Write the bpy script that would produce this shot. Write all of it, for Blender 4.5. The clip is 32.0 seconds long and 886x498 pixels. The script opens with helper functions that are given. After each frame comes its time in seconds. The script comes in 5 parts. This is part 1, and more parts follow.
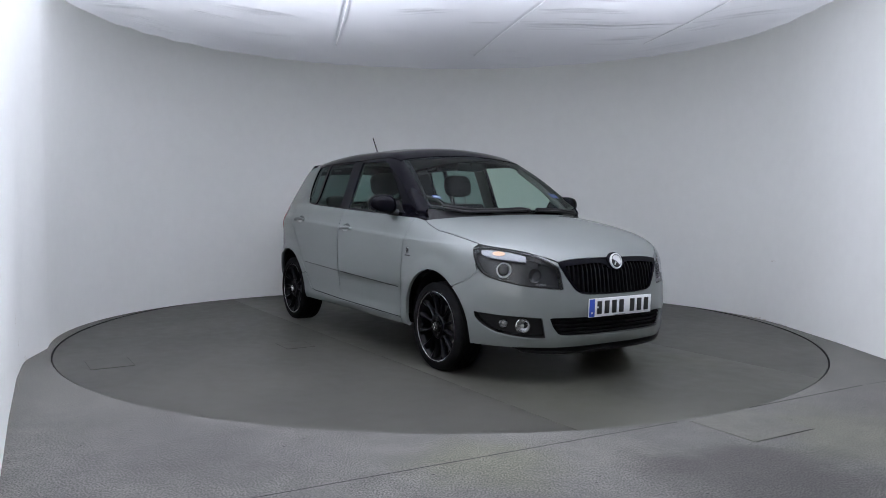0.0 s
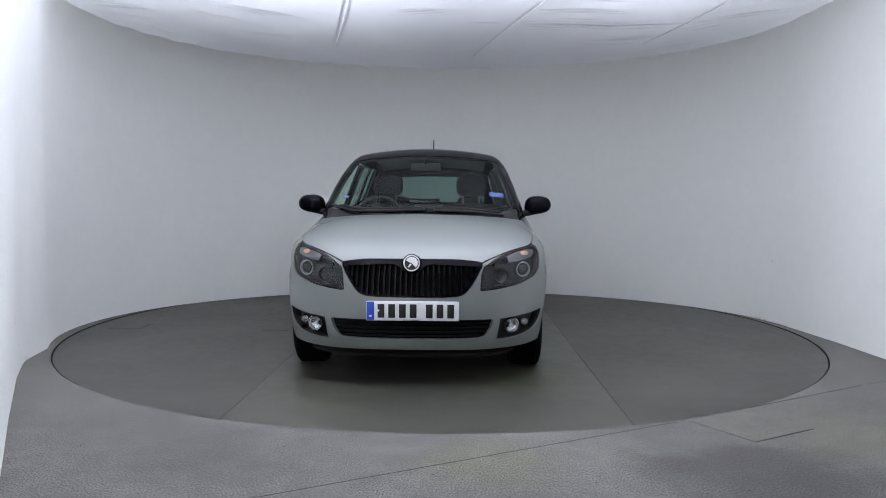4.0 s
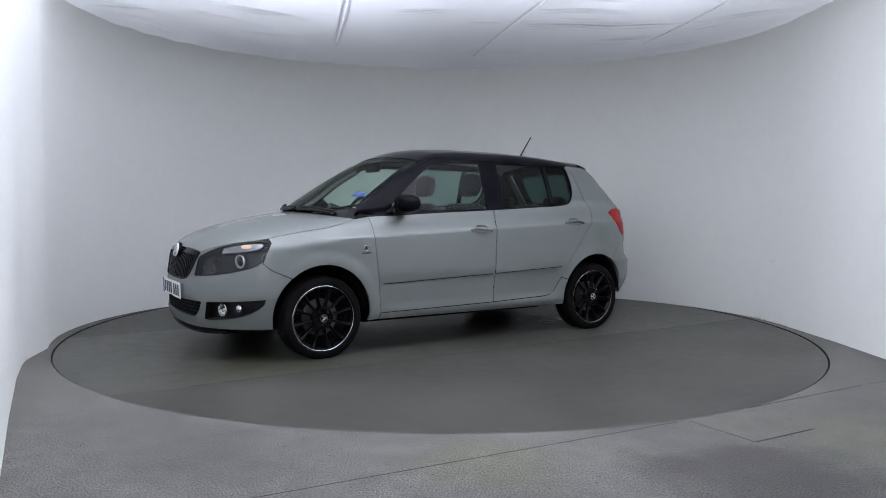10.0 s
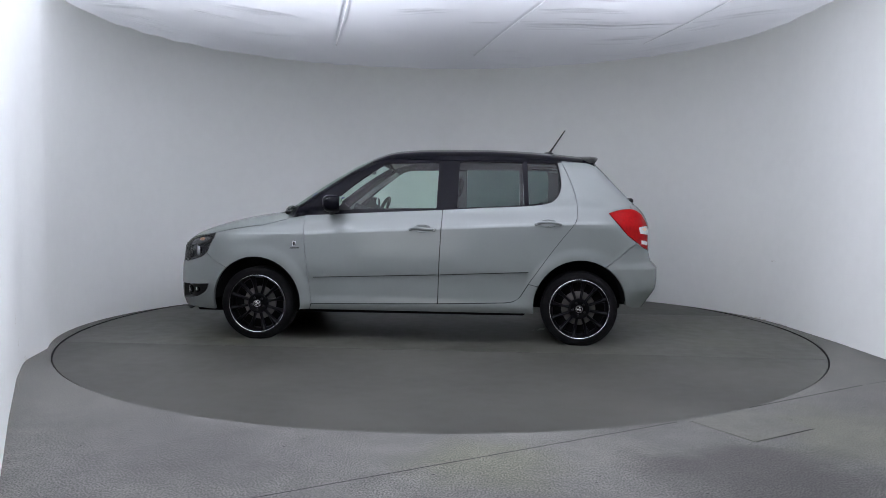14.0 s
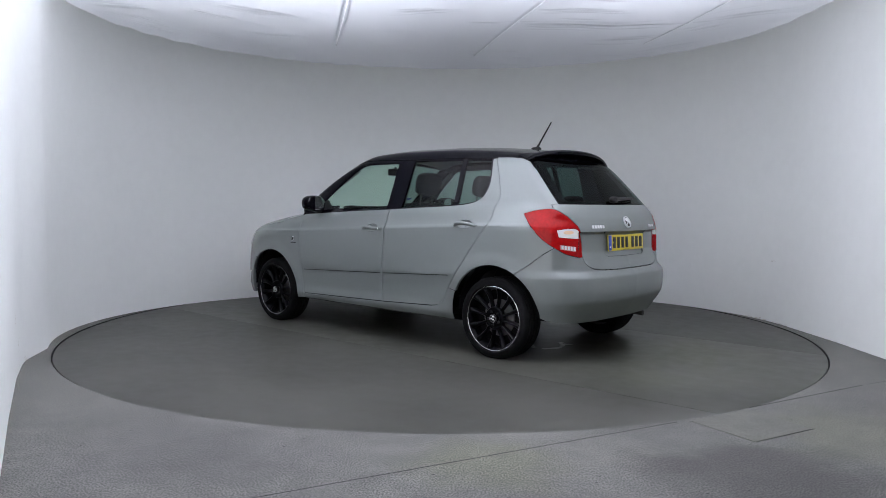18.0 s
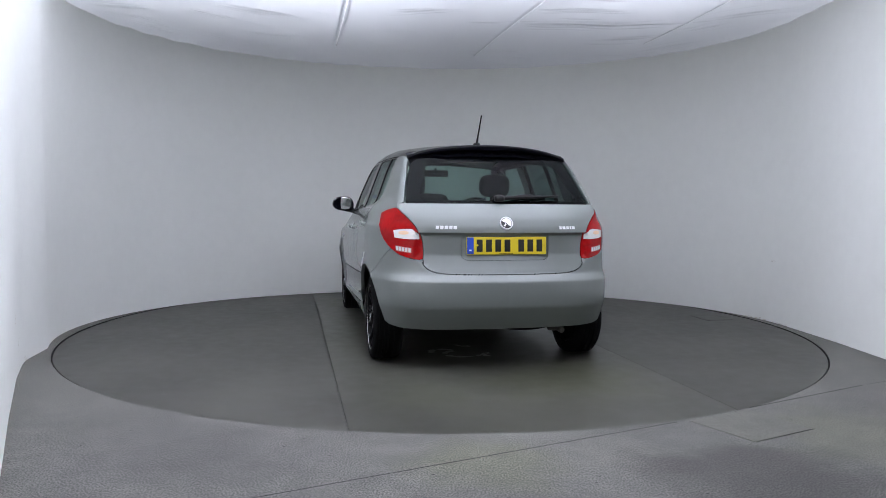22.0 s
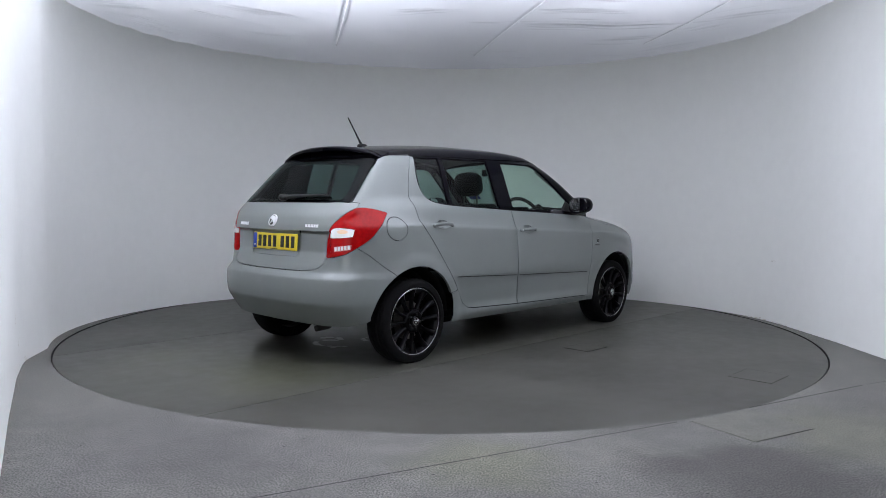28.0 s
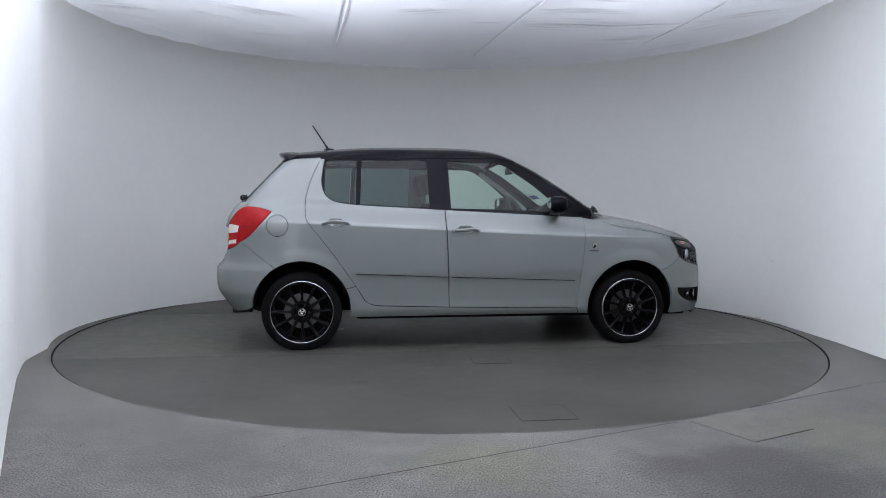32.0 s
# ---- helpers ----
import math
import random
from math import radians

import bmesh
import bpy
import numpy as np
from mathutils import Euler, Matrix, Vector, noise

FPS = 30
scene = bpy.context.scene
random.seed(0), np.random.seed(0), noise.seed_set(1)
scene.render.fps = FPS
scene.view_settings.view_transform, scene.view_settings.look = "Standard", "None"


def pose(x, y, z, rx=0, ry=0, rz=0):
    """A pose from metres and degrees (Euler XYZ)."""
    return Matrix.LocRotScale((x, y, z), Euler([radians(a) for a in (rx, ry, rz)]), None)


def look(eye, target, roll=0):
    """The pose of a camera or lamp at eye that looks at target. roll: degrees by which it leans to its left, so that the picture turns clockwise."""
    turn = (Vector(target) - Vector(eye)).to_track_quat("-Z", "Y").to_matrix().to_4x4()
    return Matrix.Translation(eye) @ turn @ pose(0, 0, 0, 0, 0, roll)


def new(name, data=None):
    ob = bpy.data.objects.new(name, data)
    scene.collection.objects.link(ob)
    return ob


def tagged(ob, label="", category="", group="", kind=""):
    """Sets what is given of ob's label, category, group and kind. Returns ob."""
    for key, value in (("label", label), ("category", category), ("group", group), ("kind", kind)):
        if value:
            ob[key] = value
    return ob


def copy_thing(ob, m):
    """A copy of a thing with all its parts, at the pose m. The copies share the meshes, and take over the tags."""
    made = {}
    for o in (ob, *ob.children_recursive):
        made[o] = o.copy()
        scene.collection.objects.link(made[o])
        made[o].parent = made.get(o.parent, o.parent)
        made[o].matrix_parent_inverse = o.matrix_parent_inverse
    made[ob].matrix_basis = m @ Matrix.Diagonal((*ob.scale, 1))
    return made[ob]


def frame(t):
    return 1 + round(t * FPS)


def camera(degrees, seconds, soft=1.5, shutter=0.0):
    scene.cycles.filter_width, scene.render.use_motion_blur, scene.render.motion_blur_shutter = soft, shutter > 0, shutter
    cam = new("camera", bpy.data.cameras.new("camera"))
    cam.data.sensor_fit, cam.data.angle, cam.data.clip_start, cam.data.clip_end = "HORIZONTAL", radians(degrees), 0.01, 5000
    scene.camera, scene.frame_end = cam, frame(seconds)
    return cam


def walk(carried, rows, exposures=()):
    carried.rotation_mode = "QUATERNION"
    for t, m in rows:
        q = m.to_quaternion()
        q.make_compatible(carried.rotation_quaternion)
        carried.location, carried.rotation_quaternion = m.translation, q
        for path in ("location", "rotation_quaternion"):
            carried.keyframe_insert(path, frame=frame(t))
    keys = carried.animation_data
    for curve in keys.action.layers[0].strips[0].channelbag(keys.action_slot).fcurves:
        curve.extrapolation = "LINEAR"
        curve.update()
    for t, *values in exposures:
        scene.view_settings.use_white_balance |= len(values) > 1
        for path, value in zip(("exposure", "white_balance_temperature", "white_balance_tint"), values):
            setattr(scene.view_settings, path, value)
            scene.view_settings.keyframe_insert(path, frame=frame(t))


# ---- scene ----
# A photo booth for cars: a turntable in a concrete floor inside a white drum, one hatchback on it.
from mathutils.geometry import delaunay_2d_cdt

cam = camera(62.161, 32.0, soft=.9)
CAM_POSE = pose(0, -6.2426, 1.0438, 90 - 3.454, 0, -.330) @ pose(0, 0, 0, 0, 0, .426)
walk(cam, [(0.0, CAM_POSE), (32.0, CAM_POSE)])

# heading of the turntable: seconds, degrees
TURN = [(0, -57.7), (.5, -59.95), (1, -63.6), (1.5, -68.05), (2, -72.75), (3, -82.25), (4, -91.73), (5, -101.18), (6, -110.63),
        (7, -120.06), (8, -129.44), (9, -138.79), (10, -148.07), (11, -157.31), (12, -166.5), (13, -175.67), (14, -184.9),
        (15, -193.98), (16, -203.08), (17, -212.25), (18, -221.51), (19, -230.74), (20, -240.0), (21, -249.28), (22, -258.56),
        (23, -267.84), (24, -277.1), (25, -286.36), (26, -295.61), (27, -304.86), (28, -314.13), (29, -323.41), (30, -332.71),
        (31, -342.02), (32, -351.35)]
DISC_R = 2.942
DISC_C = (.024, .002)
AXIS = (-.1157, .0873)          # the turntable's axis in the car's own plan

# ---- light ----
world = bpy.data.worlds.new("world")
scene.world = world
world.use_nodes = True
world.node_tree.nodes["Background"].inputs[0].default_value = (.6, .65, .75, 1)
world.node_tree.nodes["Background"].inputs[1].default_value = .05
scene.view_settings.exposure = 0.0


def area(name, m, w, h, watts, colour=(1, 1, 1)):
    la = bpy.data.lights.new(name, "AREA")
    la.shape, la.size, la.size_y, la.energy, la.color = "RECTANGLE", w, h, watts, colour
    ob = new(name, la)
    ob.matrix_world = m
    return ob


# tubes above the fabric ceiling, most of them over the entrance
area("ceiling_tubes", look((-.60, -2.45, 3.25), (-.60, -2.45, 0)), 5.6, 3.0, 610, (.905, .922, 1))
# an unseen soft panel beside the entrance, inferred from highlights on the car
area("entrance_panel", look((-2.6, -6.0, 1.6), (.3, .2, .8)), 4.2, 2.3, 50, (.945, .965, 1))


# ---- materials ----
def mat(name, colour, rough=.5, metal=0.0, coat=0.0, var=0.0, scale=8.0, bump=0.0, bump_scale=60.0, spec=.5):
    """A principled material with two scales of colour variation and fine relief."""
    m = bpy.data.materials.new(name)
    m.use_nodes = True
    t = m.node_tree
    b = t.nodes["Principled BSDF"]
    b.inputs["Base Color"].default_value = (*colour, 1)
    b.inputs["Roughness"].default_value, b.inputs["Metallic"].default_value = rough, metal
    b.inputs["Coat Weight"].default_value, b.inputs["Coat Roughness"].default_value = coat, .05
    b.inputs["Specular IOR Level"].default_value = spec
    if var or bump:
        co = t.nodes.new("ShaderNodeTexCoord")
    if var:
        n1, n2 = t.nodes.new("ShaderNodeTexNoise"), t.nodes.new("ShaderNodeTexNoise")
        n1.inputs["Scale"].default_value, n1.inputs["Detail"].default_value = scale, 5
        n2.inputs["Scale"].default_value, n2.inputs["Detail"].default_value = scale * 9, 3
        add = t.nodes.new("ShaderNodeMath")
        add.operation = "ADD"
        mr = t.nodes.new("ShaderNodeMapRange")
        mr.inputs["From Min"].default_value, mr.inputs["From Max"].default_value = .6, 1.4
        mr.inputs["To Min"].default_value, mr.inputs["To Max"].default_value = 1 - var, 1 + var
        mul = t.nodes.new("ShaderNodeVectorMath")
        mul.operation = "SCALE"
        mul.inputs[0].default_value = colour
        for n in (n1, n2):
            t.links.new(co.outputs["Object"], n.inputs["Vector"])
        t.links.new(n1.outputs["Fac"], add.inputs[0])
        t.links.new(n2.outputs["Fac"], add.inputs[1])
        t.links.new(add.outputs[0], mr.inputs["Value"])
        t.links.new(mr.outputs[0], mul.inputs["Scale"])
        t.links.new(mul.outputs[0], b.inputs["Base Color"])
    if bump:
        n3, bp = t.nodes.new("ShaderNodeTexNoise"), t.nodes.new("ShaderNodeBump")
        n3.inputs["Scale"].default_value, n3.inputs["Detail"].default_value = bump_scale, 4
        bp.inputs["Strength"].default_value, bp.inputs["Distance"].default_value = bump, .01
        t.links.new(co.outputs["Object"], n3.inputs["Vector"])
        t.links.new(n3.outputs["Fac"], bp.inputs["Height"])
        t.links.new(bp.outputs[0], b.inputs["Normal"])
    return m


def glass(name, tint, low=.025, high=.55, rough=0.0):
    """Thin glass: a tinted see-through sheet whose gloss grows towards grazing angles, the same from both sides."""
    m = bpy.data.materials.new(name)
    m.use_nodes = True
    t = m.node_tree
    t.nodes.remove(t.nodes["Principled BSDF"])
    tr, gl, lw, mx = (t.nodes.new(k) for k in ("ShaderNodeBsdfTransparent", "ShaderNodeBsdfGlossy", "ShaderNodeLayerWeight", "ShaderNodeMixShader"))
    tr.inputs["Color"].default_value = (*tint, 1)
    gl.inputs["Roughness"].default_value = rough
    pw, mr = t.nodes.new("ShaderNodeMath"), t.nodes.new("ShaderNodeMapRange")
    pw.operation = "POWER"
    pw.inputs[1].default_value = 5
    mr.inputs["To Min"].default_value, mr.inputs["To Max"].default_value = low, high
    lw.inputs["Blend"].default_value = .5
    t.links.new(lw.outputs["Facing"], pw.inputs[0])
    t.links.new(pw.outputs[0], mr.inputs["Value"])
    t.links.new(mr.outputs[0], mx.inputs[0])
    t.links.new(tr.outputs[0], mx.inputs[1])
    t.links.new(gl.outputs[0], mx.inputs[2])
    t.links.new(mx.outputs[0], t.nodes["Material Output"].inputs["Surface"])
    return m


PAINT = mat("grey_paint", (.160, .177, .170), .5, .12, .8, .015, 5)
BLACK = mat("black_paint", (.004, .004, .0065), .12, 0, 0, spec=.07)
SATIN = mat("black_satin_trim", (.009, .009, .0095), .45, 0, 0, .15, 30, .05, 200, spec=.3)
PLASTIC = mat("black_grained_plastic", (.010, .010, .011), .55, 0, 0, .15, 40, .1, 300, spec=.3)
RUBBER = mat("tyre_rubber", (.0065, .0065, .007), .8, 0, 0, .2, 30, .1, 150, spec=.09)
LINER = mat("dark_liner", (.006, .006, .007), .9, 0, 0, .2, 4, spec=.15)
ALLOY = mat("black_alloy", (.003, .003, .004), .3, 0, 0, spec=.12)
SILVER = mat("machined_silver", (.75, .76, .77), .22, 1)
CHROME = mat("chrome", (.85, .86, .87), .08, 1)
STEEL = mat("brake_steel", (.20, .195, .19), .5, 1, 0, .15, 30)
FABRIC = mat("dark_seat_fabric", (.011, .0115, .013), .9, 0, 0, .15, 5)
DASH = mat("dark_dashboard", (.014, .014, .015), .6, 0, 0, .12, 4)
LINING = mat("grey_headlining", (.20, .20, .195), .95, 0, 0, .05, 3)
CLEAR = glass("clear_green_glass", (.74, .87, .80))
PRIVACY = glass("tinted_green_glass", (.27, .385, .355))
REAR_GLASS = glass("dark_green_glass", (.21, .30, .285), .012, .4)
LENS = glass("clear_lens", (.93, .94, .95))
LAMP_DARK = mat("smoked_lamp_housing", (.038, .040, .044), .35, .2, 0, .3, 30)
LAMP_RING = mat("bright_lamp_ring", (.5, .51, .52), .4, .7)
LAMP_SILVER = mat("lamp_reflector", (.20, .204, .212), .36, 1, 0, .25, 60)
AMBER = mat("amber_bulb", (.74, .42, .25), .3, 0, 0, .3, 60)
RED = mat("red_lamp_plastic", (.32, .003, .004), .15, 0, 0, .3, 6, spec=.2)
LAMP_WHITE = mat("white_lamp_plastic", (.72, .70, .68), .25, 0, 1.0)
PLATE_W = mat("white_plate", (.78, .79, .80), .35)
PLATE_Y = mat("yellow_plate", (.72, .56, .03), .35)
PLATE_B = mat("blue_plate_band", (.02, .07, .45), .35)
INK = mat("black_ink", (.012, .012, .012), .5)
STICKER_B = mat("blue_sticker", (.05, .075, .38), .5)
STICKER_W = mat("white_sticker", (.75, .75, .78), .5)
WALL = mat("white_wall_paint", (.884, .892, .864), .85, 0, 0, .02, 1.2, .04, 25)
DARK_GAP = mat("dark_gap", (.01, .01, .01), .9)


# ---- helpers for meshes ----
def mesh_ob(name, verts, faces, material, parent=None, label="", smooth=False):
    me = bpy.data.meshes.new(name)
    me.from_pydata([tuple(v) for v in verts], [], faces)
    me.materials.append(material)
    if smooth:
        me.polygons.foreach_set("use_smooth", [True] * len(me.polygons))
    me.update()
    ob = new(name, me)
    if parent is not None:
        ob.parent = parent
    if label:
        tagged(ob, label)
    return ob


def part(name, bm, material, parent, label="", smooth=True, angle=40):
    """Links a bmesh as one mesh object under a thing or under a part."""
    bmesh.ops.recalc_face_normals(bm, faces=bm.faces)
    me = bpy.data.meshes.new(name)
    if smooth:
        for f in bm.faces:
            f.smooth = True
        for e in bm.edges:
            if len(e.link_faces) == 2 and e.calc_face_angle(0) > radians(angle):
                e.smooth = False
    bm.to_mesh(me)
    bm.free()
    me.materials.append(material)
    ob = new(name, me)
    ob.parent = parent
    if label:
        tagged(ob, label)
    return ob


def box(bm, x0, x1, y0, y1, z0, z1, bevel=0.0, m=None, seg=2):
    r = bmesh.ops.create_cube(bm, size=1)
    for v in r["verts"]:
        v.co = Vector(((x0 + x1) / 2 + v.co.x * (x1 - x0), (y0 + y1) / 2 + v.co.y * (y1 - y0), (z0 + z1) / 2 + v.co.z * (z1 - z0)))
    vs = r["verts"]
    if bevel:
        es = list({e for v in vs for e in v.link_edges})
        out = bmesh.ops.bevel(bm, geom=es, offset=bevel, segments=seg, affect="EDGES", profile=.5)
        vs = out["verts"]
    if m is not None:
        for v in {v for v in vs if v.is_valid}:
            v.co = m @ v.co
    return vs


def lathe(bm, rows, n=48, axis="y", centre=(0, 0, 0), closed=False):
    """Turns a profile of (radius, offset) round an axis."""
    rings = []
    c = Vector(centre)
    for r, o in rows:
        ring = []
        for i in range(n):
            a = 2 * math.pi * i / n
            u, v = r * math.cos(a), r * math.sin(a)
            p = (u, o, v) if axis == "y" else (o, u, v) if axis == "x" else (u, v, o)
            ring.append(bm.verts.new(c + Vector(p)))
        rings.append(ring)
    pairs = list(zip(rings, rings[1:])) + ([(rings[-1], rings[0])] if closed else [])
    for a, b in pairs:
        for i in range(n):
            bm.faces.new((a[i], a[(i + 1) % n], b[(i + 1) % n], b[i]))
    return rings


def tube(bm, pts, radius, n=10, cap=True):
    """A round bar along a polyline; radius may be a list."""
    pts = [Vector(p) for p in pts]
    rad = radius if isinstance(radius, (list, tuple)) else [radius] * len(pts)
    rings = []
    for i, p in enumerate(pts):
        d = (pts[min(i + 1, len(pts) - 1)] - pts[max(i - 1, 0)]).normalized()
        a = d.orthogonal().normalized() if not rings else (prev - d * prev.dot(d)).normalized()
        prev = a
        b = d.cross(a)
        rings.append([bm.verts.new(p + (a * math.cos(2 * math.pi * k / n) + b * math.sin(2 * math.pi * k / n)) * rad[i]) for k in range(n)])
    for r, s in zip(rings, rings[1:]):
        for k in range(n):
            bm.faces.new((r[k], r[(k + 1) % n], s[(k + 1) % n], s[k]))
    if cap:
        bm.faces.new(rings[0][::-1])
        bm.faces.new(rings[-1])


# ---- the booth ----
def ramp(t, stops):
    n = t.nodes.new("ShaderNodeValToRGB")
    n.color_ramp.elements[0].position, n.color_ramp.elements[0].color = stops[0][0], (*stops[0][1], 1)
    n.color_ramp.elements[1].position, n.color_ramp.elements[1].color = stops[-1][0], (*stops[-1][1], 1)
    for p, c in stops[1:-1]:
        n.color_ramp.elements.new(p).color = (*c, 1)
    return n


def concrete(name, lo, hi, rough, speck, stain_scale=.5, marks=(), spec=.25):
    """Power-floated concrete: cloudy stains, fine aggregate, a slight sheen and a few stains of known place:
    x, y, radius, tint."""
    m = bpy.data.materials.new(name)
    m.use_nodes = True
    t = m.node_tree
    b = t.nodes["Principled BSDF"]
    b.inputs["Specular IOR Level"].default_value = spec
    co = t.nodes.new("ShaderNodeTexCoord")
    big, mid, fine = (t.nodes.new("ShaderNodeTexNoise") for _ in range(3))
    for n, s, d in ((big, stain_scale, 8), (mid, 9, 10), (fine, 140, 7)):
        n.inputs["Scale"].default_value, n.inputs["Detail"].default_value = s, d
        t.links.new(co.outputs["Object"], n.inputs["Vector"])
    r1 = ramp(t, [(.33, lo), (.68, hi)])
    t.links.new(big.outputs["Fac"], r1.inputs[0])
    mulm = t.nodes.new("ShaderNodeMapRange")
    mulm.inputs["From Min"].default_value, mulm.inputs["From Max"].default_value = .3, .7
    mulm.inputs["To Min"].default_value, mulm.inputs["To Max"].default_value = .83, 1.17
    t.links.new(mid.outputs["Fac"], mulm.inputs["Value"])
    finem = t.nodes.new("ShaderNodeMapRange")
    finem.inputs["From Min"].default_value, finem.inputs["From Max"].default_value = .36, .64
    finem.inputs["To Min"].default_value, finem.inputs["To Max"].default_value = 1 - speck, 1 + speck
    t.links.new(fine.outputs["Fac"], finem.inputs["Value"])
    mm = t.nodes.new("ShaderNodeMath")
    mm.operation = "MULTIPLY"
    t.links.new(mulm.outputs[0], mm.inputs[0])
    t.links.new(finem.outputs[0], mm.inputs[1])
    sc = t.nodes.new("ShaderNodeVectorMath")
    sc.operation = "SCALE"
    col = r1.outputs[0]
    if marks:
        wob = t.nodes.new("ShaderNodeTexNoise")
        wob.inputs["Scale"].default_value, wob.inputs["Detail"].default_value = 3.2, 7
        t.links.new(co.outputs["Object"], wob.inputs["Vector"])
    for x, y, r, tint in marks:
        dist, add, rng, mix = (t.nodes.new(k) for k in ("ShaderNodeVectorMath", "ShaderNodeMath", "ShaderNodeMapRange", "ShaderNodeMix"))
        dist.operation = "DISTANCE"
        dist.inputs[1].default_value = (x, y, 0)
        t.links.new(co.outputs["Object"], dist.inputs[0])
        add.operation = "MULTIPLY_ADD"
        add.inputs[1].default_value = -1.5 * r
        t.links.new(wob.outputs["Fac"], add.inputs[0])
        t.links.new(dist.outputs["Value"], add.inputs[2])
        rng.inputs["From Min"].default_value, rng.inputs["From Max"].default_value = r * .25, -r * .45
        rng.interpolation_type = "SMOOTHSTEP"
        t.links.new(add.outputs[0], rng.inputs["Value"])
        mix.data_type, mix.blend_type = "RGBA", "MULTIPLY"
        mix.inputs[7].default_value = (*tint, 1)
        t.links.new(rng.outputs[0], mix.inputs[0])
        t.links.new(col, mix.inputs[6])
        col = mix.outputs[2]
    t.links.new(col, sc.inputs[0])
    t.links.new(mm.outputs[0], sc.inputs["Scale"])
    t.links.new(sc.outputs[0], b.inputs["Base Color"])
    rr = t.nodes.new("ShaderNodeMapRange")
    rr.inputs["To Min"].default_value, rr.inputs["To Max"].default_value = rough - .1, rough + .12
    t.links.new(mid.outputs["Fac"], rr.inputs["Value"])
    t.links.new(rr.outputs[0], b.inputs["Roughness"])
    bp = t.nodes.new("ShaderNodeBump")
    bp.inputs["Strength"].default_value, bp.inputs["Distance"].default_value = .05, .002
    t.links.new(fine.outputs["Fac"], bp.inputs["Height"])
    t.links.new(bp.outputs[0], b.inputs["Normal"])
    return m


FLOOR = concrete("floor_concrete", (.116, .114, .105), (.156, .153, .139), .6, .66, 1.3,
                 ((1.27, -3.45, .60, (.60, .58, .60)), (.22, -3.30, .42, (1.02, 1.04, .89)), (1.95, -2.9, .6, (.97, .99, .88)),
                  (-1.0, -3.3, .8, (.88, .87, .90)), (.75, -3.15, .30, (1.1, 1.1, 1.08)), (2.7, -2.5, .6, (.85, .84, .86))))
DISC = concrete("turntable_concrete", (.050, .0487, .0415), (.080, .0786, .0678), .42, .10, 1.1)


def strip_line(bm, a, b, w, z):
    a, b = Vector((*a, 0)), Vector((*b, 0))
    n = Vector((-(b - a).y, (b - a).x, 0)).normalized() * w / 2
    bm.faces.new([bm.verts.new((p.x, p.y, z)) for p in (a - n, b - n, b + n, a + n)])


def slab(name, outline, top, thick, material, parent, label="", bevel=.003):
    """A flat piece with a chamfered upper edge."""
    bm = bmesh.new()
    n = len(outline)
    c = Vector((sum(p[0] for p in outline) / n, sum(p[1] for p in outline) / n, 0))
    a = [bm.verts.new((x, y, top - thick)) for x, y in outline]
    b = [bm.verts.new((x, y, top - bevel)) for x, y in outline]
    d = []
    for x, y in outline:
        w = c - Vector((x, y, 0))
        w = w.normalized() * bevel
        d.append(bm.verts.new((x + w.x, y + w.y, top)))
    for r, s in ((a, b), (b, d)):
        for k in range(n):
            bm.faces.new((r[k], r[(k + 1) % n], s[(k + 1) % n], s[k]))
    bm.faces.new(d)
    return part(name, bm, material, parent, label, smooth=False)


